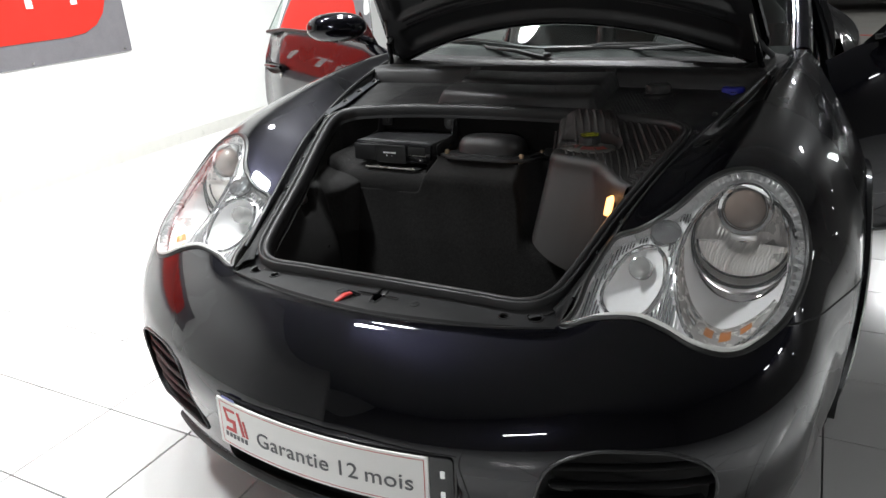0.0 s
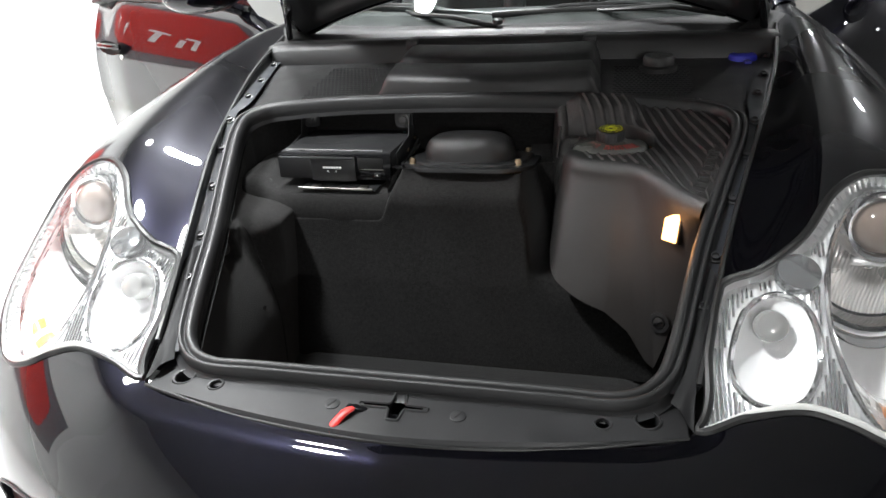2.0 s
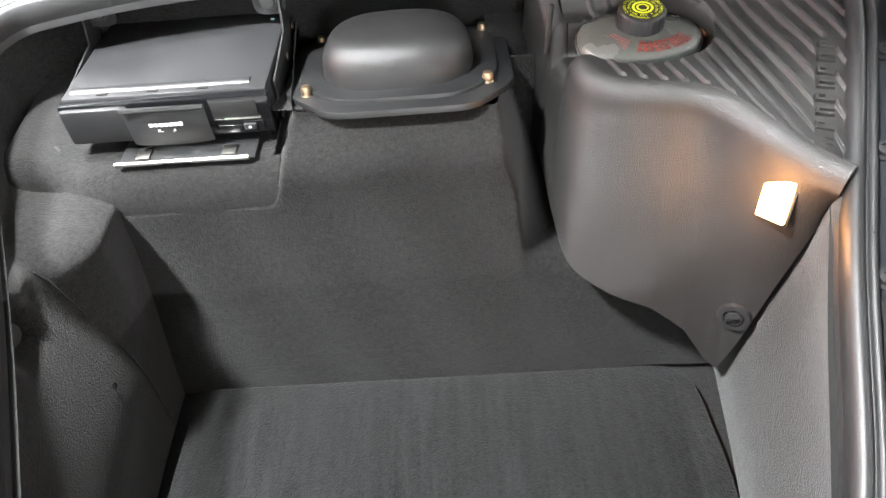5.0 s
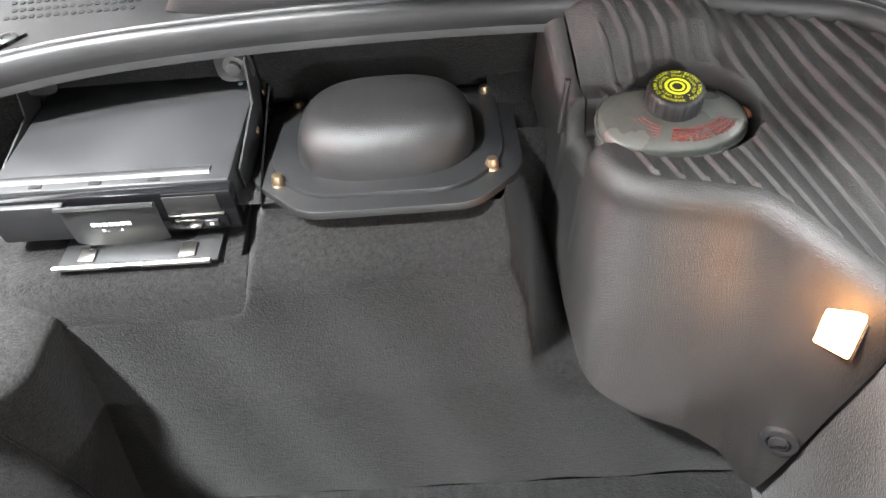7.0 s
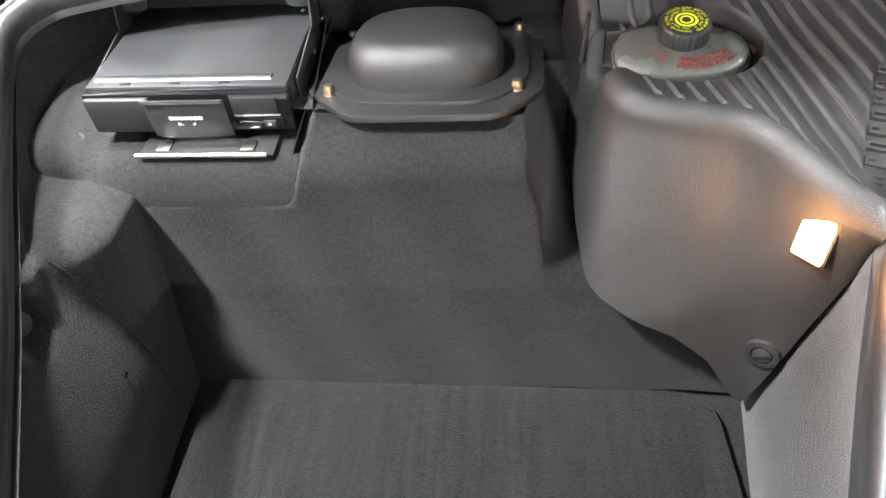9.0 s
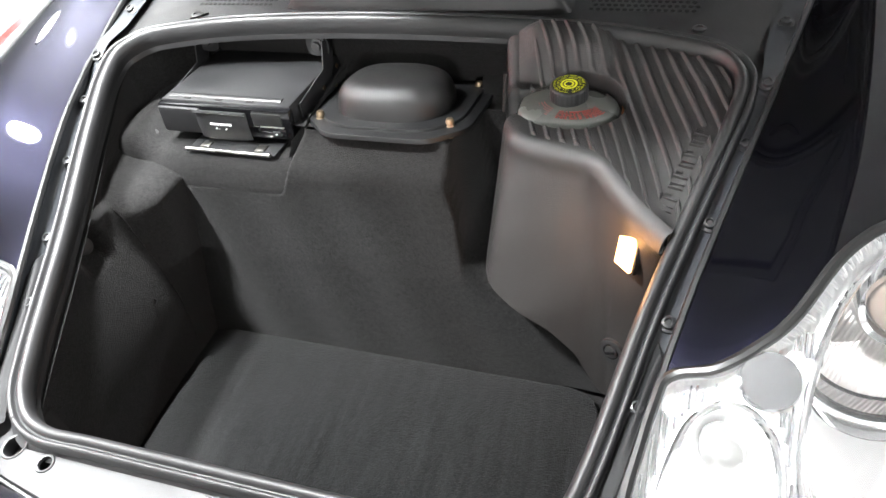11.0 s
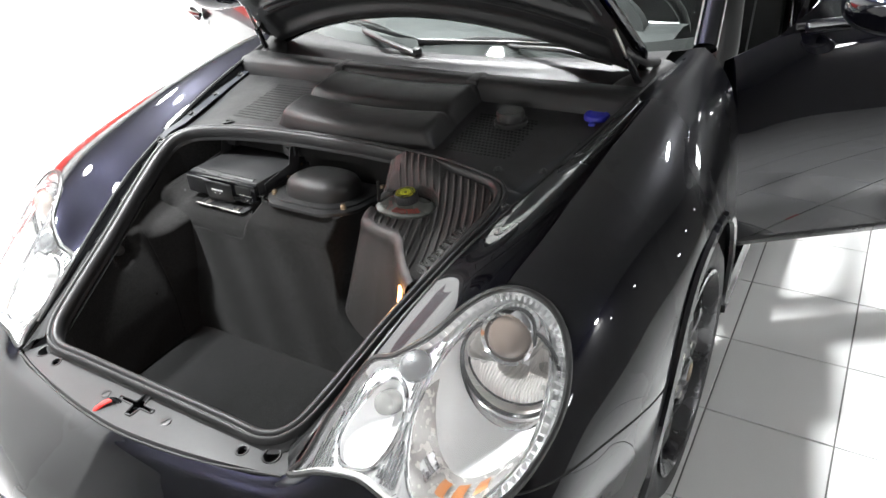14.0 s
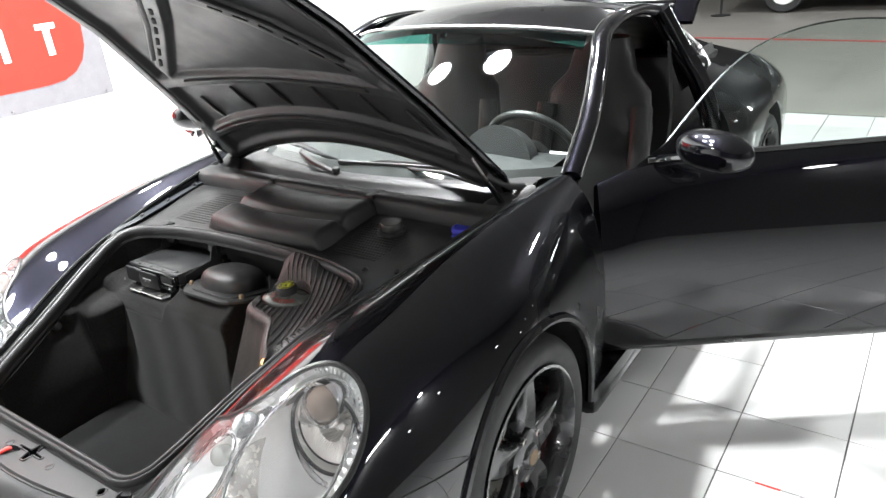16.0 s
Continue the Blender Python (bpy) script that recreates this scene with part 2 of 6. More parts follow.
def part(name, bm, mat, parent=None, label="", angle=40.0):
    """Links a bmesh as one mesh object under a thing or a part."""
    smooth(bm, angle)
    me = bpy.data.meshes.new(name)
    bm.to_mesh(me)
    bm.free()
    me.materials.append(mat)
    ob = new(name, me)
    if parent is not None:
        ob.parent = parent
        ob.matrix_parent_inverse = parent.matrix_basis.inverted()
    return tagged(ob, label)


def thing(name, label, category, at=(0, 0, 0), group="", kind=""):
    ob = new(name)
    ob.empty_display_size = 0.05
    ob.matrix_basis = pose(*at)
    return tagged(ob, label, category, group, kind)


def box(bm, lo, hi, bevel=0.0, m=None, segments=2):
    lo, hi = Vector(lo), Vector(hi)
    made = bmesh.ops.create_cube(bm, size=1.0, matrix=Matrix.Translation((lo + hi) / 2) @ Matrix.Diagonal((*(hi - lo), 1)))
    verts = made["verts"]
    if bevel:
        edges = {e for v in verts for e in v.link_edges}
        done = bmesh.ops.bevel(bm, geom=list(edges), offset=bevel, segments=segments, profile=0.5, affect="EDGES")
        verts = list({v for v in done["verts"]} | {v for v in verts if v.is_valid})
    if m is not None:
        bmesh.ops.transform(bm, matrix=m, verts=[v for v in verts if v.is_valid])
    return bm


def boxed(lo, hi, bevel=0.0, m=None):
    return box(bmesh.new(), lo, hi, bevel, m)


def spline(points, count, closed=False):
    """A smooth curve through the points, as an array of count places."""
    p = np.array(points, float)
    n = len(p)
    t = np.linspace(0, n if closed else n - 1, count, endpoint=not closed)
    i = np.minimum(np.floor(t).astype(int), n - 1 if closed else n - 2)
    f = (t - i)[:, None]

    def at(k):
        if closed:
            return p[k % n]
        return np.where((k < 0)[:, None], 2 * p[0] - p[1], np.where((k > n - 1)[:, None], 2 * p[-1] - p[-2], p[np.clip(k, 0, n - 1)]))

    a, b, c, d = at(i - 1), at(i), at(i + 1), at(i + 2)
    return 0.5 * (2 * b + (c - a) * f + (2 * a - 5 * b + 4 * c - d) * f**2 + (3 * b - 3 * c + d - a) * f**3)


def rounded(points, radius, steps=6):
    """A closed polygon with its corners rounded; radius is one length or one a corner."""
    out = []
    n = len(points)
    for k, q in enumerate(points):
        q = np.array(q, float)
        r = radius[k] if isinstance(radius, (list, tuple)) else radius
        a, b = np.array(points[k - 1], float) - q, np.array(points[(k + 1) % n], float) - q
        a, b = a / np.linalg.norm(a), b / np.linalg.norm(b)
        for s in np.linspace(0, 1, steps):
            out.append(q + a * r * (1 - s) ** 2 + b * r * s**2)
    return np.array(out)


def sheet(grid, flip=False, closed_u=False, closed_v=False):
    """A skin over an array of rows of places."""
    bm = bmesh.new()
    rows, cols = len(grid), len(grid[0])
    vs = [[bm.verts.new(tuple(q)) for q in row] for row in grid]
    for i in range(rows if closed_v else rows - 1):
        for j in range(cols if closed_u else cols - 1):
            q = (vs[i][j], vs[i][(j + 1) % cols], vs[(i + 1) % rows][(j + 1) % cols], vs[(i + 1) % rows][j])
            if len(set(q)) == 4:
                bm.faces.new(q[::-1] if flip else q)
    return bm


def tube(bm, points, radius, closed=False, sides=8, flat=1.0, up=(0, 0, 1), caps=True):
    """A bar of round or flattened section swept along the points. radius: one length, or one a point."""
    p = [Vector(q) for q in points]
    n = len(p)
    rings = []
    for k in range(n):
        a, b = (p[k - 1], p[(k + 1) % n]) if closed else (p[max(k - 1, 0)], p[min(k + 1, n - 1)])
        ahead = (b - a).normalized()
        side = ahead.cross(Vector(up))
        side = side.normalized() if side.length > 1e-5 else ahead.orthogonal().normalized()
        over = side.cross(ahead).normalized()
        r = radius[k] if isinstance(radius, (list, tuple, np.ndarray)) else radius
        rings.append([bm.verts.new(p[k] + side * (r * math.cos(w)) + over * (r * flat * math.sin(w))) for w in (2 * math.pi * s / sides for s in range(sides))])
    for k in range(n if closed else n - 1):
        one, two = rings[k], rings[(k + 1) % n]
        for s in range(sides):
            bm.faces.new((one[s], one[(s + 1) % sides], two[(s + 1) % sides], two[s]))
    if caps and not closed:
        bm.faces.new(rings[0][::-1])
        bm.faces.new(rings[-1])
    bmesh.ops.recalc_face_normals(bm, faces=bm.faces)
    return bm


def piped(points, radius, closed=False, sides=8, flat=1.0, up=(0, 0, 1)):
    return tube(bmesh.new(), points, radius, closed, sides, flat, up)


def lathe(profile, m=None, sides=40, bm=None, squash=1.0):
    """A body turned about z from rows of (radius, height)."""
    bm = bm or bmesh.new()
    rings = []
    for r, z in profile:
        ring = []
        for s in range(sides):
            w = 2 * math.pi * s / sides
            q = Vector((r * math.cos(w), r * squash * math.sin(w), z))
            ring.append(bm.verts.new(m @ q if m is not None else q))
        rings.append(ring)
    for one, two in zip(rings, rings[1:]):
        for s in range(sides):
            bm.faces.new((one[s], one[(s + 1) % sides], two[(s + 1) % sides], two[s]))
    bmesh.ops.remove_doubles(bm, verts=bm.verts[:], dist=1e-6)
    bmesh.ops.recalc_face_normals(bm, faces=bm.faces)
    return bm


def facing(eye, toward, roll=0.0):
    """A pose at eye whose z axis points toward the given direction."""
    turn = Vector(toward).to_track_quat("Z", "Y").to_matrix().to_4x4()
    return Matrix.Translation(eye) @ turn @ pose(0, 0, 0, 0, 0, roll)


def slab(outline, z0, z1, m=None, bevel=0.0, bm=None):
    """A flat piece of the outline's shape from z0 to z1."""
    bm = bm or bmesh.new()
    low = [bm.verts.new((x, y, z0)) for x, y in outline]
    high = [bm.verts.new((x, y, z1)) for x, y in outline]
    n = len(low)
    faces = [bm.faces.new(low[::-1]), bm.faces.new(high)]
    for k in range(n):
        faces.append(bm.faces.new((low[k], low[(k + 1) % n], high[(k + 1) % n], high[k])))
    bmesh.ops.recalc_face_normals(bm, faces=faces)
    verts = low + high
    if bevel:
        done = bmesh.ops.bevel(bm, geom=list(faces[1].edges), offset=bevel, segments=2, profile=0.5, affect="EDGES")
        verts = list({v for v in done["verts"]} | {v for v in verts if v.is_valid})
    if m is not None:
        bmesh.ops.transform(bm, matrix=m, verts=[v for v in verts if v.is_valid])
    return bm


def lettering(text, size, m, bm=None, depth=0.0006, spacing=1.0):
    """Words in the built-in font as a mesh, centred on m."""
    curve = bpy.data.curves.new("words", "FONT")
    curve.body, curve.size, curve.extrude = text, size, depth
    curve.align_x, curve.align_y, curve.space_character = "CENTER", "CENTER", spacing
    ob = bpy.data.objects.new("words", curve)
    scene.collection.objects.link(ob)
    me = bpy.data.meshes.new_from_object(ob.evaluated_get(bpy.context.evaluated_depsgraph_get()))
    bm = bm or bmesh.new()
    me.transform(m)
    bm.from_mesh(me)
    bpy.data.objects.remove(ob)
    bpy.data.curves.remove(curve)
    bpy.data.meshes.remove(me)
    return bm


def step(v, a, b):
    f = np.clip((v - a) / (b - a), 0.0, 1.0)
    return f * f * (3 - 2 * f)


# ---- the showroom ----
TI, TX, TY = 0.3165, 0.86, 1.536
EDGE = TY + 14 * TI + 0.05
WEST, EAST, SOUTH, NORTH = -3.5, 7.5, -6.5, 17.0

floor = part("floor", boxed((WEST - 0.2, SOUTH - 0.2, -0.25), (EAST + 0.2, EDGE, -0.006)), GROUT)
tagged(floor, "white glossy square floor tiles with grey joints", "floor", kind="structure")
far = part("floor_far", boxed((WEST - 0.2, EDGE, -0.25), (EAST + 0.2, NORTH + 0.2, -0.004)), CONCRETE)
tagged(far, "dull grey concrete floor beyond the tiles", "floor", kind="structure")
bm = boxed((-3.2, 9.62, -0.004), (7.4, 9.70, 0.0), m=Matrix.Translation((0, 9.66, 0)) @ pose(0, 0, 0, 0, 0, -8) @ Matrix.Translation((0, -9.66, 0)))
tagged(part("floor_line", bm, material("red_floor_paint", (0.42, 0.05, 0.045), 0.5)), "thin red line painted on the concrete", "floor line", kind="structure")
for name, lo, hi, mat, label in (
    ("wall_west", (WEST - 0.2, SOUTH, -0.2), (WEST, NORTH, CEILING + 0.2), WALL, "smooth white painted wall"),
    ("wall_east", (EAST, SOUTH, -0.2), (EAST + 0.2, NORTH, CEILING + 0.2), GREYWALL, "grey painted wall"),
    ("wall_south", (WEST - 0.2, SOUTH - 0.2, -0.2), (EAST + 0.2, SOUTH, CEILING + 0.2), GREYWALL, "grey painted wall"),
    ("wall_north", (WEST - 0.2, NORTH, -0.2), (EAST + 0.2, NORTH + 0.2, CEILING + 0.2), DARKWALL, "dark grey painted wall"),
    ("ceiling", (WEST, SOUTH, CEILING), (EAST, NORTH, CEILING + 0.2), DARKCEIL, "plain dull grey ceiling"),
    ("baseboard", (WEST, SOUTH, -0.004), (WEST + 0.012, EDGE, 0.088), SKIRT, "pale tiled baseboard along the white wall"),
):
    tagged(part(name, boxed(lo, hi), mat), label, name.split("_")[0], kind="structure")

banner = thing("wall_banner", "grey vinyl wall banner with rounded red field and white strokes", "banner", (WEST, 1.0, 0.72))
on_wall = Matrix(((0, 0, 1, WEST), (1, 0, 0, 0), (0, 1, 0, 0), (0, 0, 0, 1)))
part("banner_sheet", slab([(-0.8, 0.725), (2.69, 0.725), (2.69, 2.055), (-0.8, 2.05)], 0.0, 0.008, on_wall), BANNERGREY, banner)
part("red_field", slab(rounded([(-0.5, 0.866), (2.575, 0.866), (2.575, 1.86), (-0.5, 1.85)], 0.34), 0.008, 0.012, on_wall), BANNERRED, banner, "glossy red rounded field")
for y0, y1, z0, z1 in ((2.255, 2.39, 1.225, 1.262), (2.30, 2.345, 1.055, 1.225), (1.998, 2.042, 1.055, 1.262), (1.72, 1.86, 1.225, 1.262), (1.765, 1.81, 1.055, 1.225), (1.50, 1.545, 1.055, 1.262), (1.545, 1.62, 1.225, 1.262), (1.60, 1.64, 1.055, 1.20)):
    part("white_stroke", slab([(y0, z0), (y1, z0), (y1, z1), (y0, z1)], 0.012, 0.015, on_wall), WHITE, banner)
for y in (-0.77, 1.95, 2.63):
    part("fixing_screw", lathe([(0.0, 0.0), (0.008, 0.0), (0.006, 0.006), (0.0, 0.006)], on_wall @ Matrix.Translation((y, 0.745, 0.008)), 12), STEEL, banner)

for k, (lx, ly, lz, watts) in enumerate(LAMPS):
    if k == 0:
        lantern = thing("ceiling_lamp", "round white ceiling lamp with a bright disc", "ceiling lamp", (lx, ly, lz), "ceiling lamps")
        m = Matrix.Translation((lx, ly, lz))
        part("housing", lathe([(0.0, 0.3), (0.06, 0.3), (0.07, 0.22), (0.195, 0.06), (0.21, 0.0), (0.195, 0.0), (0.185, 0.05), (0.0, 0.06)], m), CEIL, lantern)
        part("diffuser", lathe([(0.0, 0.012), (0.18, 0.012), (0.18, 0.02), (0.0, 0.02)], m), LAMPGLOW, lantern)
        part("lamp_rod", lathe([(0.0, 0.29), (0.012, 0.29), (0.012, 0.6), (0.0, 0.6)], m, 10), CEIL, lantern)
    else:
        copy_thing(lantern, pose(lx, ly, lz))
fitting = thing("tube_lamp", "slim white tube lamp on the wall", "tube lamp", (1.5, SOUTH, 2.05))
part("housing", boxed((0.85, SOUTH, 2.0), (2.15, SOUTH + 0.05, 2.1), .01), CEIL, fitting)
panel = thing("wall_light_panel", "tall bright light panel on the grey side wall", "light panel", (EAST, 13.8, 2.9))
part("panel_frame", boxed((EAST - .05, 13.5, 2.2), (EAST, 14.1, 3.6), .01), CEIL, panel)
part("panel_face", boxed((EAST - .06, 13.55, 2.25), (EAST - .048, 14.05, 3.55), .003), LAMPGLOW, panel)
for k, (y, z) in enumerate(((6.7, 1.2), (7.7, 2.0), (3.0, 2.9), (0.8, 2.5), (5.1, 2.6), (9.4, 2.3))):
    if k == 0:
        spot = thing("wall_spot_lamp", "small bright round spot lamp on the grey wall", "spot lamp", (EAST, y, z), "wall spot lamps")
        m = facing((EAST, y, z), (-1, 0, 0))
        part("housing", lathe([(.0, 0), (.075, 0), (.075, .08), (.068, .08), (.068, .07), (0, .07)], m, 20), CEIL, spot)
        part("spot_face", lathe([(.066, .071), (.066, .074), (0, .075)], m, 20), LAMPGLOW, spot)
    else:
        copy_thing(spot, pose(EAST, y, z))
part("glass_tube", piped([(0.9, SOUTH + 0.07, 2.05), (2.1, SOUTH + 0.07, 2.05)], .018), LAMPGLOW, fitting)

# ---- the car: outer skin ----
car = thing("car", "black two-door sports car with its front lid and doors open", "car", (0, 2.2, 0))
SECTIONS = []
SECTIONS.append([(0, .160, .571), (0, .122, .557), (0, .036, .49), (0, -.008, .40), (0, .014, .28), (0, .056, .17)])
SECTIONS.append([(.2, .180, .572), (.2, .140, .558), (.205, .047, .49), (.21, .004, .40), (.21, .026, .28), (.21, .064, .17)])
SECTIONS.append([(.375, .217, .583), (.40, .174, .570), (.42, .095, .50), (.43, .058, .40), (.43, .073, .28), (.43, .108, .17)])
SECTIONS.append([(.40, .33, .635), (.50, .27, .62), (.582, .198, .545), (.632, .156, .43), (.634, .160, .29), (.62, .19, .18)])
SECTIONS.append([(.42, .43, .68), (.56, .42, .72), (.693, .366, .635), (.770, .308, .50), (.776, .310, .31), (.755, .32, .19)])
SECTIONS.append([(.456, .56, .735), (.60, .56, .785), (.735, .53, .715), (.822, .515, .56), (.830, .505, .34), (.805, .505, .20)])
SECTIONS.append([(.493, .70, .778), (.63, .70, .825), (.765, .70, .765), (.855, .70, .61), (.865, .69, .42), (.845, .68, .25)])
SECTIONS.append([(.567, 1.0, .828), (.660, 1.0, .865), (.78, 1.0, .80), (.857, 1.0, .70), (.872, 1.0, .55), (.872, 1.0, .40)])
SECTIONS.append([(.622, 1.3, .862), (.688, 1.3, .88), (.775, 1.3, .81), (.838, 1.3, .68), (.855, 1.3, .48), (.855, 1.3, .25)])
SECTIONS.append([(.655, 1.56, .875), (.70, 1.56, .875), (.76, 1.56, .80), (.80, 1.56, .66), (.81, 1.56, .45), (.80, 1.56, .24)])


def net(sections, across, along):
    """A smooth skin through sections of control points."""
    rows = np.array([spline(s, across) for s in sections])
    return spline(rows.reshape(len(rows), -1), along).reshape(along, across, 3)


from mathutils.bvhtree import BVHTree

FRONT = net(SECTIONS, 150, 380)
bm = sheet(FRONT)
bmesh.ops.recalc_face_normals(bm, faces=bm.faces)
SKIN = BVHTree.FromBMesh(bm)
bm.free()


def skin_at(x, y, lift=0.0):
    """The place on the front skin over (x, y), lifted along its normal."""
    place, normal, _, _ = SKIN.ray_cast(Vector((x, y, 2.0)), Vector((0, 0, -1)))
    if place is None:
        place, normal, _, _ = SKIN.find_nearest(Vector((x, y, 0.6)))
    normal = normal if normal.z > 0 else -normal
    return place + normal * lift


def skin_front(x, z, lift=0.0):
    """The place on the front skin seen from ahead at (x, z)."""
    place, normal, _, _ = SKIN.ray_cast(Vector((x, -1.0, z)), Vector((0, 1, 0)))
    normal = normal if normal.y < 0 else -normal
    return place + normal * lift


def inside(q, poly):
    x, y = q
    hit = False
    for (x0, y0), (x1, y1) in zip(poly, np.roll(poly, -1, 0)):
        if (y0 > y) != (y1 > y) and x < (x1 - x0) * (y - y0) / (y1 - y0) + x0:
            hit = not hit
    return hit


def nearest(q, poly):
    a, b = poly, np.roll(poly, -1, 0)
    d = b - a
    t = np.clip(((q - a) * d).sum(1) / (d * d).sum(1), 0, 1)
    c = a + d * t[:, None]
    return c[((c - q) ** 2).sum(1).argmin()]


def mirrored(bm, s):
    if s < 0:
        for v in bm.verts:
            v.co.x = -v.co.x
        bmesh.ops.reverse_faces(bm, faces=bm.faces)
    return bm


LIGHT = spline([(.377, .226), (.398, .325), (.419, .42), (.468, .431), (.502, .448), (.532, .474), (.570, .532), (.610, .567), (.652, .581), (.702, .576), (.738, .545), (.756, .49), (.754, .425), (.733, .35), (.692, .29), (.65, .256), (.60, .241), (.55, .246), (.50, .250), (.435, .237)], 130, True)
INTAKE = rounded([(.365, .255), (.41, .415), (.48, .442), (.60, .435), (.662, .40), (.668, .33), (.63, .255)], .035)
MOUTH = rounded([(-.34, .185), (-.30, .275), (.30, .275), (.34, .185)], .03)
ARCH_Y, ARCH_Z, ARCH_R = 1.0, 0.325, 0.362


def front_panel(s, keep, holes=True):
    """The part of the front skin whose places keep() wants, with the lamp and air openings cut clean."""
    bm = sheet(FRONT)
    bmesh.ops.recalc_face_normals(bm, faces=bm.faces)
    out = []
    for face in bm.faces:
        c = face.calc_center_median()
        if not keep(c):
            out.append(face)
        elif c.z > 0.5 and .36 < c.x < .77 and c.y < .6 and inside((c.x, c.y), LIGHT):
            out.append(face)
        elif c.z < 0.46 and c.y < .25 and (inside((c.x, c.z), INTAKE) or inside((c.x, c.z), MOUTH)):
            out.append(face)
        elif c.y > .6 and c.x > .6 and math.hypot(c.y - ARCH_Y, c.z - ARCH_Z) < ARCH_R:
            out.append(face)
    bmesh.ops.delete(bm, geom=out, context="FACES")
    for v in [v for v in bm.verts if v.is_boundary]:
        q = np.array((v.co.x, v.co.y))
        if v.co.z > .5 and .36 < q[0] < .78 and q[1] < .6:
            c = nearest(q, LIGHT)
            if ((c - q) ** 2).sum() < .008**2:
                v.co = skin_at(*c)
        elif v.co.z < .47 and v.co.y < .26:
            q = np.array((v.co.x, v.co.z))
            for hole in (INTAKE, MOUTH):
                c = nearest(q, hole)
                if ((c - q) ** 2).sum() < .008**2 and abs(c[0]) > 1e-3:
                    v.co = skin_front(max(c[0], 0.0), c[1])
        elif v.co.y > .6:
            a = math.atan2(v.co.z - ARCH_Z, v.co.y - ARCH_Y)
            if abs(math.hypot(v.co.y - ARCH_Y, v.co.z - ARCH_Z) - ARCH_R) < .012:
                v.co.y, v.co.z = ARCH_Y + ARCH_R * math.cos(a), ARCH_Z + ARCH_R * math.sin(a)
    bmesh.ops.delete(bm, geom=[v for v in bm.verts if not v.link_faces], context="VERTS")
    return mirrored(bm, s)


def seam(y):
    return .588 - .10 * (y - .34)


def is_bumper(c):
    return c.y < .30 or c.z < seam(c.y)


for s in (1, -1):
    part("fender", front_panel(s, lambda c: not is_bumper(c)), PAINT, car, "glossy black front fender")
bm = front_panel(1, lambda c: is_bumper(c) and c.y < .72)
other = front_panel(-1, lambda c: is_bumper(c) and c.y < .72)
me = bpy.data.meshes.new("half")
other.to_mesh(me)
other.free()
bm.from_mesh(me)
bpy.data.meshes.remove(me)
bmesh.ops.remove_doubles(bm, verts=[v for v in bm.verts if abs(v.co.x) < .002], dist=.003)
bumper = part("front_bumper", bm, PAINT, car, "glossy black front bumper")
for s in (1, -1):
    part("sill_panel", front_panel(s, lambda c: is_bumper(c) and c.y >= 1.2), PAINT, car)
    # joint between bumper and fender, and the arch's rolled lip
    line = []
    for y in np.linspace(.345, .70, 24):
        place, _, _, _ = SKIN.ray_cast(Vector((1.5, y, seam(y))), Vector((-1, 0, 0)))
        line.append((s * (place.x - .0005), place.y, place.z))
    part("panel_joint", piped(line, .0022, sides=6), DARK, car)
    lip = []
    for a in np.linspace(-10, 190, 60):
        y, z = ARCH_Y + ARCH_R * math.cos(radians(a)), ARCH_Z + ARCH_R * math.sin(radians(a))
        place, _, _, _ = SKIN.ray_cast(Vector((1.5, y, max(z, .21))), Vector((-1, 0, 0)))
        lip.append((s * ((place.x if place else .86) - .002), y, z))
    part("arch_lip", piped(lip, .013, sides=8, up=(1, 0, 0)), PAINT, car)
    rows = []
    for a in np.linspace(-15, 195, 40):
        y, z = ARCH_Y + .37 * math.cos(radians(a)), ARCH_Z + .37 * math.sin(radians(a))
        rows.append([(s * x, y, z) for x in (.50, .62, .74, .855)])
    part("wheel_liner", sheet(rows), DARK, car)
    # air intake: lip, dark duct and slats, with a near-black box for shade
    rim = [skin_front(x, z, .001) for x, z in INTAKE]
    part("intake_lip", piped([(s * v.x, v.y, v.z) for v in rim], .003, True, 8), TRIM, car)
    duct = [[(s * v.x, v.y, v.z) for v in rim], [(s * (v.x * .96 + .02), v.y + .10, v.z * .9 + .035) for v in rim]]
    intake = part("air_intake", sheet(duct, closed_u=True), TRIM, car)
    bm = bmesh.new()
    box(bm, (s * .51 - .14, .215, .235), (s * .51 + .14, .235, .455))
    part("intake_shade", bm, DARK, intake)
    for z in (.285, .322, .360, .398):
        line = []
        for x in np.linspace(.37, .665, 16):
            if inside((x, z), INTAKE):
                q = skin_front(x, z)
                line.append((s * x, q.y + .022, z))
        part("intake_slat", piped(line, .010, sides=8, flat=.35), TRIM, intake)

rim = [skin_front(abs(x), z, .001) for x, z in MOUTH]
rim = [Vector((v.x if x > 0 else -v.x, v.y, v.z)) for v, (x, z) in zip(rim, MOUTH)]
mouth = part("lower_intake", sheet([rim, [(v.x * .95, v.y + .12, v.z) for v in rim]], closed_u=True), TRIM, car)
# near-black box added as the shade deep in the lower mouth
part("intake_shade", boxed((-.33, .17, .16), (.33, .19, .30)), DARK, mouth)
for z in (.205, .23, .255):
    part("intake_slat", piped([(x, skin_front(abs(x), z).y + .025, z) for x in np.linspace(-.30, .30, 20)], .008, sides=8, flat=.4), TRIM, mouth)
# black lip under the bumper
line = []
for x in np.linspace(-.60, .60, 40):
    q = skin_front(abs(x), .185)
    line.append((x, q.y + .02, .160))
part("chin_lip", piped(line, .022, sides=10, flat=.7), TRIM, car)
# underbody closes the nose and the floor pan
part("floor_pan", boxed((-.72, .30, .14), (.72, 4.3, .20), .02), DARK, car)
part("nose_core", boxed((-.52, .33, .16), (.52, .62, .255), .03), DARK, car)

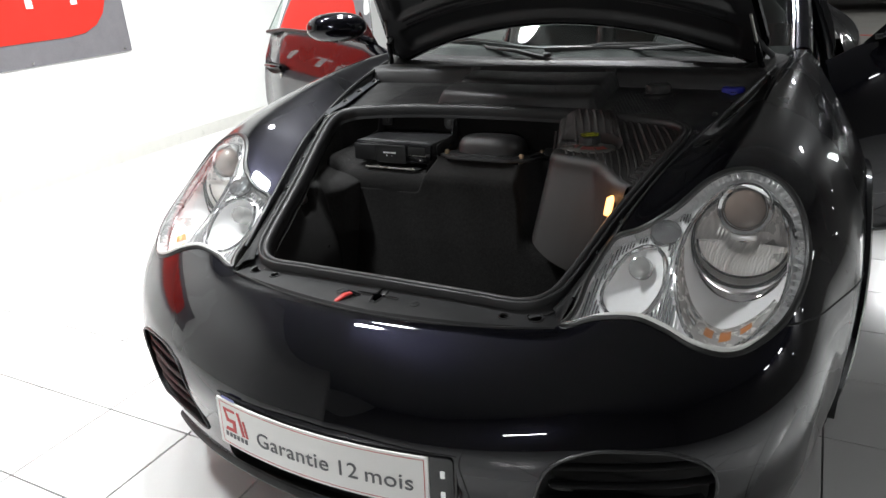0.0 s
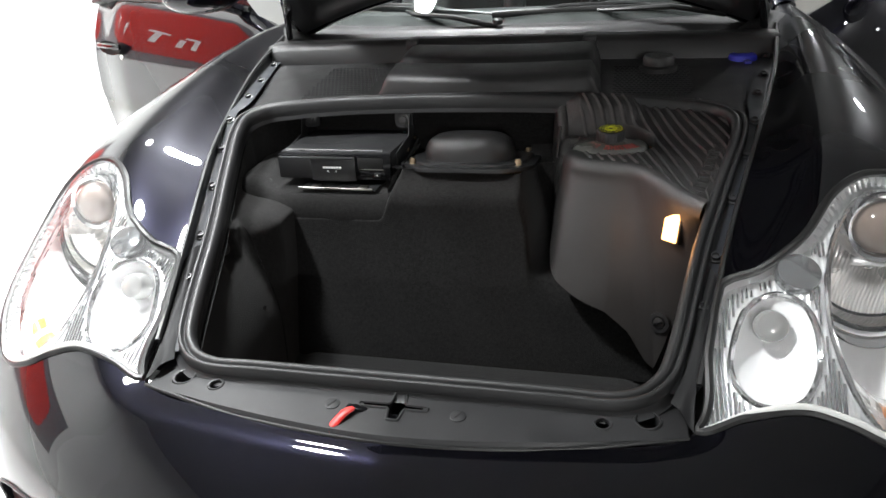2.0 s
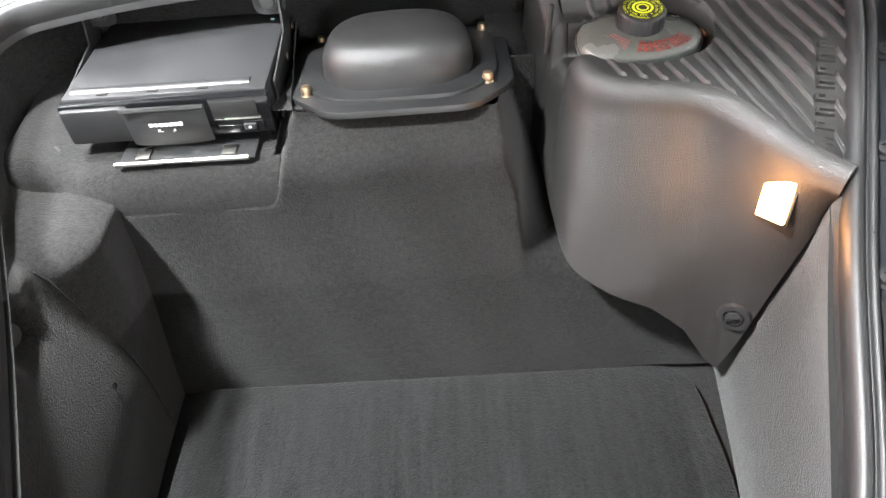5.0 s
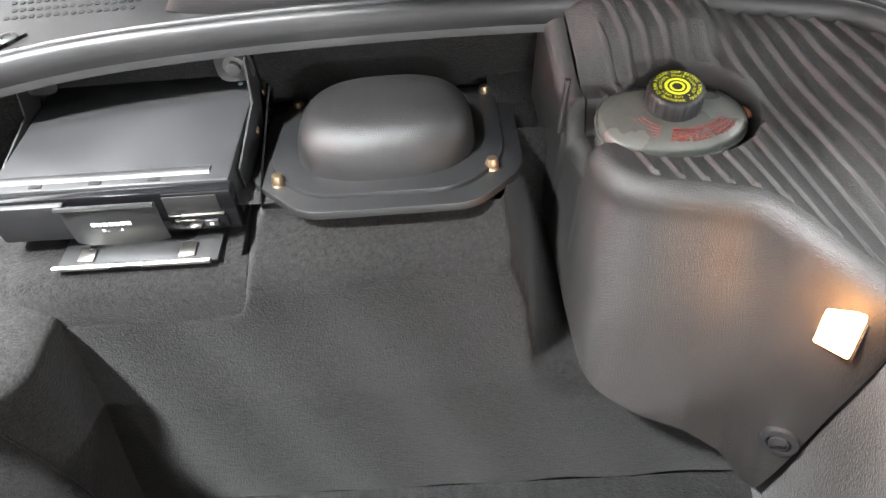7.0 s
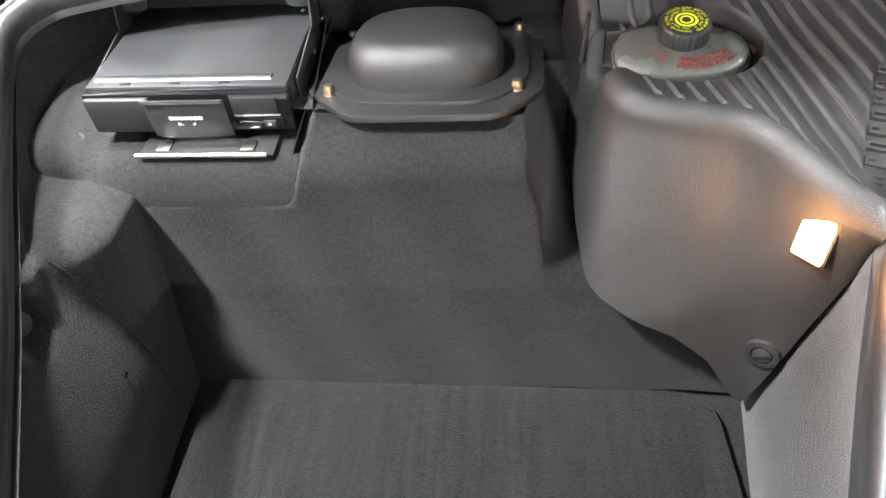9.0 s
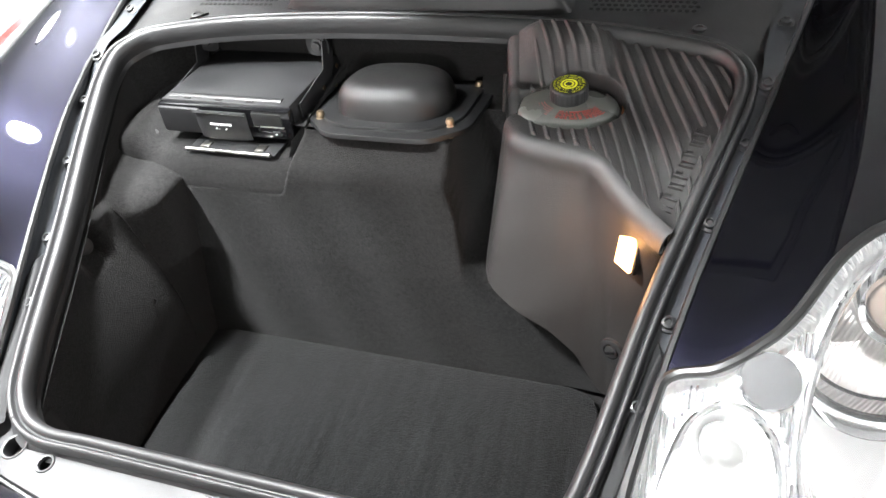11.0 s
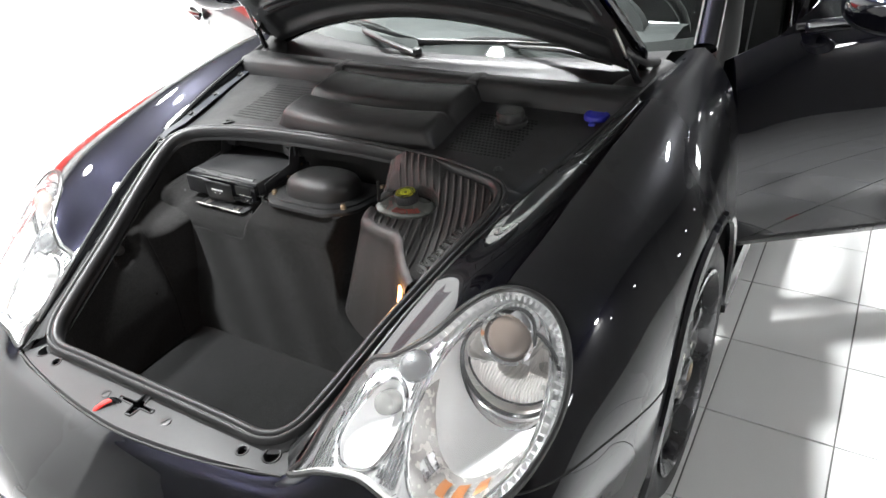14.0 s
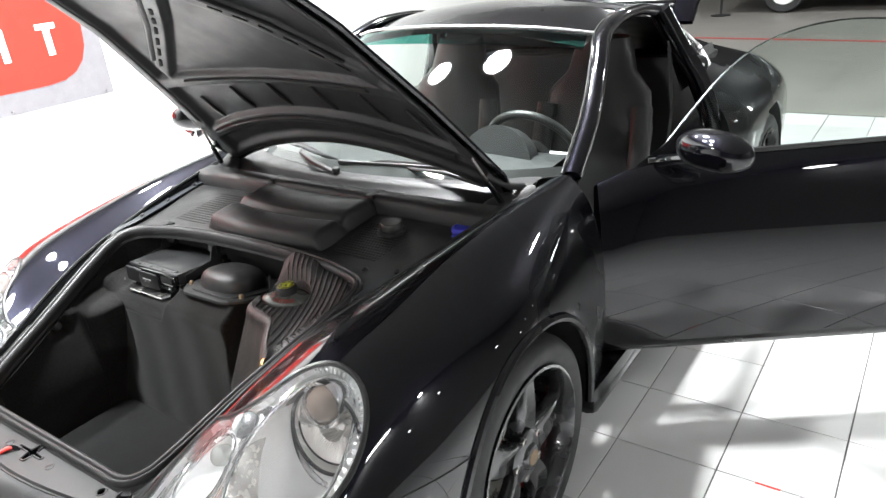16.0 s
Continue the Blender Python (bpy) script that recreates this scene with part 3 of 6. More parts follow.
# ---- headlights ----
PLUGGREY = material("smoked_plug", (0.30, 0.31, 0.32), 0.10, 0.85, vary=0.02, rough_vary=0.02, coat=1.0)
MAIN = spline([(.548, .356), (.558, .45), (.592, .52), (.642, .560), (.700, .553), (.734, .50), (.740, .41), (.709, .33), (.66, .268), (.617, .250), (.574, .280)], 72, True)
FOG = spline([(.424, .318), (.442, .385), (.478, .402), (.520, .372), (.534, .318), (.512, .268), (.468, .258), (.436, .276)], 48, True)
DISC = [(.513 + .028 * math.cos(w), .421 + .021 * math.sin(w)) for w in np.linspace(0, 2 * math.pi, 28, endpoint=False)]


def ribbed(x, y):
    return .0012 * math.sin(x * 2 * math.pi / .0075)


def lamp_patch(lift, holes=(), ribs=False, n=90):
    """The patch of skin within the lamp's outline, lifted along the normal, with holes."""
    bm = sheet(FRONT)
    bmesh.ops.recalc_face_normals(bm, faces=bm.faces)
    out = [f for f in bm.faces if not (lambda c: c.z > .5 and .36 < c.x < .78 and c.y < .61 and inside((c.x, c.y), LIGHT) and not any(inside((c.x, c.y), h) for h in holes))(f.calc_center_median())]
    bmesh.ops.delete(bm, geom=out, context="FACES")
    bmesh.ops.delete(bm, geom=[v for v in bm.verts if not v.link_faces], context="VERTS")
    edge = {v for v in bm.verts if v.is_boundary}
    spot = {}
    for v in bm.verts:
        q = np.array((v.co.x, v.co.y))
        if v in edge:
            c = min((nearest(q, np.array(h)) for h in (LIGHT, *holes)), key=lambda c: ((c - q) ** 2).sum())
            q = c if ((c - q) ** 2).sum() < .008**2 else q
        spot[v] = skin_at(q[0], q[1], lift + (ribbed(*q) if ribs else 0.0))
    for v, q in spot.items():
        v.co = q
    return bm


CENTRE = Vector((.643, .517, .665))
AHEAD = Vector((0.03, -.965, .26)).normalized()
RING = facing(CENTRE, AHEAD)
for s in (1, -1):
    light = part("headlight", lamp_patch(-.022, (MAIN, FOG, DISC)), RIBBED, car, "clear headlight unit with ribbed silver bezel and round lamps", 60)
    if s < 0:
        for v in light.data.vertices:
            v.co.x = -v.co.x
        light.data.flip_normals()

    def sub(name, bm, mat, label="", angle=40.0):
        return part(name, mirrored(bm, s), mat, light, label, angle)

    sub("clear_lens", lamp_patch(.002), LENSGLASS, "clear plastic lens").visible_shadow = False
    sub("lens_edge", sheet([[skin_at(x, y, .001) for x, y in LIGHT], [skin_at(x, y, -.03) for x, y in LIGHT]], closed_u=True), GREYCHROME)
    sub("gasket", piped([skin_at(x, y, -.0005) for x, y in LIGHT], .0062, True, 8), GASKET, "black rubber gasket")
    # bright lower edge of the lens
    front = [skin_at(*(np.array(q) * .975 + np.array((.56, .40)) * .025), .002) for q in LIGHT[88:]] + [skin_at(*(np.array(LIGHT[0]) * .975 + np.array((.56, .40)) * .025), .002)]
    sub("lens_foot", piped(front, [.0052 * min(1.0, .25 + k / 8, .25 + (len(front) - 1 - k) / 14) for k in range(len(front))], sides=10), MILKY, "milky lens foot")
    for x in np.arange(.386, .560, .0056):
        line = [skin_at(x, y, -.0195) for y in np.arange(.225, .47, .006) if inside((x, y), LIGHT) and not any(inside((x, y), h) for h in (MAIN, FOG, DISC)) and min(np.hypot(*(nearest(np.array((x, y)), np.array(h)) - (x, y))) for h in (LIGHT, MAIN, FOG, DISC)) > .007]
        cut = [0] + [k for k in range(1, len(line)) if (line[k] - line[k - 1]).length > .014] + [len(line)]
        for a, b in zip(cut, cut[1:]):
            if b - a > 2:
                rib = bmesh.new()
                tube(rib, line[a:b], .0018, sides=6)
                sub("bezel_rib", rib, CHROME)
    for k in range(0, 260):
        q = np.array(LIGHT[(k // 2) % 130]) * (1 - .5 * (k % 2)) + np.array(LIGHT[(k // 2 + 1) % 130]) * .5 * (k % 2)
        near = MAIN[((MAIN - q) ** 2).sum(1).argmin()]
        span = math.hypot(*(near - q))
        if q[1] < .30 and q[0] < .56 or q[0] < .50:
            continue
        a, b = q + (near - q) * (.0035 / span), q + (near - q) * min(.80, .013 / span)
        rib = bmesh.new()
        tube(rib, [skin_at(*a, -.004), skin_at(*((a + b) / 2), -.0075), skin_at(*b, -.014)], .0010, sides=5)
        sub("flute", rib, GREYCHROME)
    # main lamp: shelf between the oval bezel and the reflector's ring
    oval = [skin_at(x, y, -.022) for x, y in MAIN]
    pick = []
    for q in oval:
        flat = RING.inverted() @ q
        w = math.atan2(flat.y, flat.x)
        pick.append(RING @ Vector((.0925 * math.cos(w), .0925 * math.sin(w) - .026 * max(0.0, -math.sin(w)), .004)))
    def shelf(k, f, lift=0.0):
        return oval[k % 72].lerp(pick[k % 72], f) - AHEAD * (.006 * math.sin(f * math.pi) - lift)

    # pale shelf below the bowl; above it chrome toned down for its dark reflections
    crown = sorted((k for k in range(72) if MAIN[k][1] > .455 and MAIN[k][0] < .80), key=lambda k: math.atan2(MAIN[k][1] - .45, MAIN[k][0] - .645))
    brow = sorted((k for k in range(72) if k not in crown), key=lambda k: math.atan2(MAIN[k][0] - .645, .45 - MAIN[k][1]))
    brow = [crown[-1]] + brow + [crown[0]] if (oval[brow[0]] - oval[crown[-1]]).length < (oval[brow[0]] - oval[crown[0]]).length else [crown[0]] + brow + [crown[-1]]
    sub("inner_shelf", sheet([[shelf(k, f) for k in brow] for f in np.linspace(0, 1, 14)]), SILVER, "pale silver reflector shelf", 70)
    sub("upper_reflector", sheet([[shelf(k, f) for k in crown] for f in np.linspace(0, 1, 14)]), GREYCHROME, "chrome upper reflector, dark reflections in its tone", 70)
    foot = sorted((k for k in range(72) if MAIN[k][1] < .385), key=lambda k: (k + 36) % 72)
    def signal(k0, k1, f0, f1, lift):
        ks = np.linspace(k0, k1, 15)
        return sheet([[shelf(foot[int(k)], f).lerp(shelf(foot[min(int(k) + 1, len(foot) - 1)], f), k % 1) + Vector((0, -.35, .9)) * (lift + .004 * math.sin((f - f0) / (f1 - f0) * math.pi)) for k in ks] for f in np.linspace(f0, f1, 7)])

    n = len(foot) - 1
    sub("signal_bowl", signal(0, n, .02, .40, .003), SMOKE, "smoked grey turn-signal bowl", 70)
    sub("signal_reflector", signal(n * .18, n * .25, .14, .30, .007), ORANGE, "orange signal reflector")
    sub("signal_reflector", signal(n * .31, n * .40, .14, .32, .007), ORANGE, "orange signal reflector")
    sub("signal_reflector", signal(n * .46, n * .54, .18, .32, .007), ORANGE, "orange signal reflector")
    sub("signal_lens", signal(n * .62, n * .72, .16, .34, .007), CHROME)
    sub("bezel_ring", piped([skin_at(x, y, -.020) for x, y in MAIN], .0042, True, 8), CHROME)
    sub("reflector", lathe([(.090, 0), (.086, -.02), (.074, -.045), (.05, -.065), (.02, -.075), (0, -.077)], RING), BOWL, "polished bowl reflector")
    sub("reflector_ring", lathe([(.0925, -.004), (.0935, .003), (.090, .006), (.0865, .002), (.088, -.004)], RING), GLOSSBLACK)
    half = np.linspace(math.pi, 2 * math.pi, 40)
    sub("reflector_collar", sheet([[RING @ Vector((r * math.cos(w), r * math.sin(w) - k * .026 * max(0.0, -math.sin(w)), z)) for w in half] for r, k, z in ((.093, 0, -.002), (.093, .5, -.010), (.0925, 1, .003))]), CHROME, "polished lower collar", 70)
    # ribbed half-moon glass before the lower bowl, with its dark edge
    half = np.linspace(math.pi * 1.02, math.pi * 1.98, 30)
    sub("bowl_glass", sheet([[RING @ Vector((r * math.cos(w), r * .86 * math.sin(w) - .002, -.012 - .02 * (1 - r / .082) + .010 * math.sin(r / .082 * math.pi))) for w in half] for r in np.linspace(.030, .082, 10)]), BOWL, "finely ribbed half-moon reflector", 80)
    sub("bowl_edge", piped([RING @ Vector((.082 * math.cos(w), .0705 * math.sin(w) - .002, -.011)) for w in half], .0022, sides=6), GLOSSBLACK)
    eye = RING @ pose(-.002, .060, .006)
    sub("projector_ring", lathe([(.052, -.03), (.050, .004), (.047, .010), (.041, .008), (.039, -.004), (.037, -.03)], eye), CHROME, "silver projector ring")
    sub("projector_lens", lathe([(.0385, -.006), (.037, .006), (.032, .016), (.024, .024), (.013, .029), (0, .031)], eye), BALL, "dark glass projector lens")
    sub("bulb_shield", lathe([(.012, -.07), (.012, -.042), (.009, -.036), (0, -.034)], RING @ pose(.0, .0, 0)), CHROME)
    sub("bulb_frame", box(bmesh.new(), (-.024, -.004, -.036), (.024, .010, -.030), .003, RING), SATIN)
    # small inner lamp and the round plug above it
    bowl = [[skin_at(x, y, -.024) for x, y in FOG]]
    mid = Vector((.480, .352, .628))
    for f in (.3, .6, .85, 1.0):
        bowl.append([q.lerp(mid, f) + Vector((0, .045, -.03)) * f for q in bowl[0]])
    sub("fog_reflector", sheet(bowl, closed_u=True), SILVER, "silver auxiliary lamp bowl", 70)
    sub("fog_ring", piped([skin_at(x, y, -.021) for x, y in FOG], .0045, True, 8), CHROME)
    sub("fog_lens", lathe([(.022, -.02), (.022, .0), (.019, .008), (.010, .012), (0, .013)], facing((.482, .375, .645), (0, -.85, .5))), FOGGLASS)
    sub("lamp_plug", lathe([(.029, -.012), (.029, .000), (.027, .004), (.015, .007), (0, .008)], facing(skin_at(.513, .420, -.014), (0.05, -.50, .86)), 32), PLUGGREY, "dark round plug")

# ---- wheels ----
def wheel_at(x, y, s, first=None, wide=.225, radius=.318):
    m = Matrix.Translation((x, y, radius)) @ (pose(0, 0, 0, 0, 90, 0) if s > 0 else pose(0, 0, 0, 0, -90, 0))
    h = wide / 2
    profile = [(.238, -h + .012), (.25, -h), (.285, -h - .006), (.306, -h + .006), (.316, -h + .03), (radius, -h + .06), (radius, h - .06), (.316, h - .03), (.306, h - .006), (.285, h + .006), (.25, h), (.238, h - .012), (.225, 0), (.238, -h + .012)]
    w = part("wheel", lathe(profile, m, 72), TYRE, car, "black tyre on a dark five-spoke alloy wheel")
    bm = bmesh.new()
    for k in range(60):
        a = 2 * math.pi * k / 60
        for z in (-h + .045, -.02, .03, h - .05):
            box(bm, (radius - .006, -.0022, z - .018), (radius + .0008, .0022, z + .018), 0, m @ pose(0, 0, 0, 0, 0, math.degrees(a) + z * 60))
    part("tread_groove", bm, DARK, w)
    part("rim", lathe([(.238, h - .004), (.243, h + .004), (.236, h + .006), (.226, h - .006), (.222, h - .03), (.212, h - .06), (.205, -.02), (.225, -h + .02), (.232, -h + .02), (.214, -.02), (.222, h - .06), (.232, h - .03), (.238, h - .004)], m, 72), RIM, w, "anthracite alloy rim")
    for k in range(5):
        turn = m @ pose(0, 0, 0, 0, 0, 72 * k + 20)
        rows = []
        for f in np.linspace(0, 1, 12):
            r = .045 + f * .175
            mid = .30 * (1 - f) * f * .25
            half = .040 - .012 * f + .020 * f * f
            lift = h - .030 + .016 * math.sin(f * math.pi) - .012 * f
            tw = .010 * (1 - 2 * f)
            rows.append([turn @ Vector((r, mid + c * half, lift + z - tw * c)) for c, z in ((-1, -.030), (-1, -.004), (-.72, .006), (0, -.004), (.72, .006), (1, -.004), (1, -.030))])
        part("spoke", sheet(rows), RIM, w)
    part("hub_cap", lathe([(.075, h - .05), (.072, h - .02), (.060, h - .012), (.036, h - .010), (.033, h - .004), (.028, h - .001), (0, h)], m), RIM, w)
    for k in range(5):
        a = radians(72 * k + 56)
        part("wheel_bolt", lathe([(.011, h - .03), (.011, h - .012), (.007, h - .010), (.006, h - .02), (0, h - .02)], m @ Matrix.Translation((.062 * math.cos(a), .062 * math.sin(a), 0)), 6), STEEL, w)
    part("brake_disc", lathe([(.0, -.0), (.06, .0), (.075, .02), (.160, .02), (.160, -.008), (.0, -.01)], m, 48), STEEL, w)
    rows = []
    for a in np.linspace(15, 95, 14):
        c = radians(a)
        rows.append([m @ pose(0, 0, 0, 0, 0, 0) @ Vector((r * math.cos(c), r * math.sin(c), z)) for r, z in ((.108, .02), (.110, .048), (.130, .056), (.165, .054), (.172, .02))])
    part("brake_caliper", sheet(rows), REDPAINT, w, "red brake caliper")
    part("valve_cap", lathe([(.022, h - .001), (.022, h + .001), (0, h + .002)], m, 24), BRASS, w)
    return w


for s in (1, -1):
    wheel_at(s * .735, 1.0, s)
    wheel_at(s * .755, 3.37, s, wide=.29)

# ---- hood, raised on its rear hinges ----
HINGE = Vector((0, 1.42, .872))
RAISE = Matrix.Translation(HINGE) @ Matrix.Rotation(radians(-55.5), 4, "X") @ Matrix.Translation(-HINGE)


def hood_place(u, w, drop=0.0):
    """u across -1..1, w from the rear edge 0 to the front edge 1, in the closed position."""
    half = float(np.interp(w, [0, .08, .35, .58, .72, .80, .9, 1.0], [.585, .60, .535, .472, .436, .414, .394, .36]))
    back = 1.275 + .145 * u * u
    lead = .20 + .03 * u * u
    y = back + (lead - back) * w
    crown = float(np.interp(y, [.18, .30, .45, .70, 1.0, 1.25, 1.42], [.572, .640, .712, .798, .858, .885, .895]))
    edge = float(np.interp(y, [.18, .30, .45, .70, 1.0, 1.25, 1.42], [.572, .625, .688, .765, .815, .848, .868]))
    z = crown + (edge - crown) * u * u
    return RAISE @ Vector((u * half, y, z - drop))


US, WS = np.linspace(-1, 1, 61), np.linspace(0, 1, 81)
hood = part("hood", sheet([[hood_place(u, w) for u in US] for w in WS]), PAINT, car, "raised glossy black front lid with ribbed underside")


def under(u, w):
    """Depth of the inner panel below the lid: rim, rails in a V, cross rail and rear bead stand out."""
    a = abs(u)
    frame = max(step(a, .86, .90), 1 - step(w, .02, .05), step(w, .93, .97))
    rails = (1 - step(abs(w - .64 + (a - .15) * .37), .030, .042)) * (1 - step(a, .78, .82))
    cross = 1 - step(abs(w - .30 - .09 * u * u), .018, .030)
    rear_bead = 1 - step(abs(w - .125), .020, .034)
    return .006 + .020 * max(frame, rails, cross, rear_bead)


US2, WS2 = np.linspace(-.985, .985, 121), np.linspace(.008, .992, 161)
part("inner_panel", sheet([[hood_place(u, w, under(u, w)) for u in US2] for w in WS2], True), TRIM, hood, "black ribbed inner panel", 60)
part("hood_edge", piped([hood_place(u, 0, .012) for u in np.linspace(-1, 1, 40)] + [hood_place(1, w, .010) for w in np.linspace(.02, 1, 50)] + [hood_place(u, 1, .008) for u in np.linspace(1, -1, 30)] + [hood_place(-1, w, .010) for w in np.linspace(1, .02, 50)], .010, True, 8), PAINT, hood)
for k in (-.72, -.41, -.10, .21, .52, .78):
    part("stiffener_rib", piped([hood_place(k - .03, .265, .008), hood_place(k - .01, .215, .012), hood_place(k + .01, .165, .008)], .0055, sides=6), TRIM, hood)
for w, bow, wide, r in ((.125, 0.0, .84, .019), (.30, .09, .68, .015)):
    part("cross_bead", piped([hood_place(u, w + bow * u * u, .022) for u in np.linspace(-wide, wide, 40)], r, sides=10, flat=.6), TRIM, hood)
for sgn in (1, -1):
    for k in range(6):
        a = .24 + k * .088
        b = a + .05
        part("panel_slot", piped([hood_place(sgn * a, .64 - (a - .15) * .37, .0262), hood_place(sgn * b, .64 - (b - .15) * .37, .0262)], .007, sides=6, flat=.35), DARK, hood)
    part("rail_bead", piped([hood_place(sgn * a, .672 - (a - .15) * .37, .024) for a in np.linspace(.20, .74, 12)], .010, sides=8, flat=.7), TRIM, hood)
    part("rail_bead", piped([hood_place(sgn * .93, w, .024) for w in np.linspace(.20, .80, 20)], .012, sides=8, flat=.6), TRIM, hood)
    low = Vector((sgn * .600, 1.345, .845))
    top = hood_place(sgn * .965, .165, .030)
    strut = part("gas_strut", piped([low, low.lerp(top, .55)], .0085, sides=10), GLOSSBLACK, hood)
    part("strut_rod", piped([low.lerp(top, .55), top], .0042, sides=8), STEEL, hood)
    arm = [(sgn * .615, 1.47, .845), (sgn * .615, 1.43, .880), (sgn * .605, 1.37, .900), hood_place(sgn * .96, .10, .035)]
    part("hood_hinge", piped(arm, .011, sides=8, flat=.5, up=(1, 0, 0)), BLACKMETAL, hood)

# ---- windscreen, pillars, roof and tail ----
BASE = spline([(-.665, 1.615, .862), (-.50, 1.47, .875), (-.25, 1.385, .882), (0, 1.36, .884), (.25, 1.385, .882), (.50, 1.47, .875), (.665, 1.615, .862)], 61)
TOP = spline([(-.545, 2.13, 1.195), (-.40, 2.06, 1.222), (-.2, 2.02, 1.238), (0, 2.005, 1.243), (.2, 2.02, 1.238), (.40, 2.06, 1.222), (.545, 2.13, 1.195)], 61)
rows = [BASE + (TOP - BASE) * f + np.array((0, -.010, .010)) * math.sin(f * math.pi) for f in np.linspace(0, 1, 16)]
pane = part("windscreen", sheet(rows), GLASS, car, "raked clear windscreen with a green shade band")
pane.visible_shadow = False
band = [BASE + (TOP - BASE) * f + np.array((0, -.010, .010)) * math.sin(f * math.pi) + np.array((0, -.002, .003)) for f in np.linspace(.86, .985, 4)]
shade = part("shade_band", sheet([r[2:-2] for r in band]), clear("green_shade_glass", (.10, .42, .36), 1.45), pane, "green tinted band")
shade.visible_shadow = False
part("screen_frame", piped(TOP + np.array((0, .006, .006)), .0042, sides=8), SATIN, pane)
part("screen_border", sheet([r for r in (BASE + (TOP - BASE) * f + np.array((0, -.010, .010)) * math.sin(f * math.pi) + np.array((0, .002, -.004)) for f in (0, .03, .06))]), DARK, pane)
for s in (1, -1):
    pillar = spline([(s * .685, 1.60, .865), (s * .660, 1.80, 1.00), (s * .605, 2.0, 1.125), (s * .565, 2.13, 1.195), (s * .555, 2.30, 1.232), (s * .545, 2.55, 1.228), (s * .545, 2.80, 1.185)], 50)
    part("a_pillar", piped(pillar, .030, sides=12, flat=.75), PAINT, car)
    part("pillar_trim", piped(pillar + np.array((-s * .022, -.020, .012)), .0036, sides=8), CHROME, car, "bright screen trim")
    part("roof_gutter", piped(pillar + np.array((s * .026, .01, -.006)), .0030, sides=8), CHROME, car)
    post = [(s * .565, 2.72, 1.205), (s * .635, 2.80, 1.03), (s * .705, 2.84, .885), (s * .76, 2.85, .70), (s * .77, 2.82, .40)]
    part("b_pillar", piped(spline(post, 20), .034, sides=10, flat=1.3), PAINT, car)
    part("door_sill", boxed((s * .735 - .055, 1.58, .20), (s * .735 + .055, 2.82, .33), .03), PAINT, car)
    part("sill_guard", boxed((s * .70 - .06, 1.62, .33), (s * .70 + .02, 2.76, .338), .003), TRIM, car)
    part("side_skirt", boxed((s * .800 - .05, 1.39, .165), (s * .800 + .05, 2.95, .270), .035), PAINT, car)
    part("door_frame_front", piped(spline([(s * .665, 1.60, .86), (s * .735, 1.575, .75), (s * .765, 1.57, .5), (s * .75, 1.60, .33)], 16), .022, sides=8), PAINT, car)

rows = []
for y, z in zip(np.linspace(2.005, 2.80, 22), spline([(2.005, 1.243), (2.25, 1.282), (2.5, 1.283), (2.80, 1.252)], 22)[:, 1]):
    rows.append([(x, y + .13 * (x / .545) ** 2 * (1 - (y - 2.005) / .8), z - .052 * (x / .545) ** 2 - .006 * (x / .545) ** 8) for x in np.linspace(-.55, .55, 41)])
part("roof", sheet(rows), PAINT, car, "glossy black roof")
TAIL = []
TAIL.append([(0, 2.78, 1.255), (.3, 2.78, 1.237), (.535, 2.80, 1.195), (.66, 2.83, .985), (.735, 2.85, .86), (.835, 2.85, .70), (.845, 2.85, .48), (.80, 2.85, .24)])
TAIL.append([(0, 3.05, 1.195), (.3, 3.05, 1.178), (.50, 3.05, 1.125), (.63, 3.05, .975), (.745, 3.05, .875), (.885, 3.05, .72), (.905, 3.05, .50), (.86, 3.05, .26)])
TAIL.append([(0, 3.40, 1.07), (.3, 3.40, 1.055), (.47, 3.40, 1.01), (.60, 3.40, .915), (.74, 3.40, .865), (.895, 3.40, .74), (.918, 3.40, .52), (.88, 3.40, .30)])
TAIL.append([(0, 3.85, .915), (.3, 3.85, .905), (.48, 3.85, .885), (.60, 3.85, .86), (.73, 3.85, .82), (.865, 3.85, .70), (.89, 3.85, .50), (.86, 3.85, .28)])
TAIL.append([(0, 4.25, .80), (.3, 4.25, .795), (.50, 4.24, .78), (.62, 4.22, .755), (.72, 4.2, .71), (.80, 4.18, .62), (.82, 4.18, .47), (.78, 4.18, .28)])
TAIL.append([(0, 4.45, .60), (.3, 4.44, .60), (.50, 4.42, .59), (.60, 4.40, .57), (.68, 4.37, .54), (.73, 4.34, .50), (.74, 4.33, .40), (.70, 4.33, .28)])
rear = net(TAIL, 70, 90)
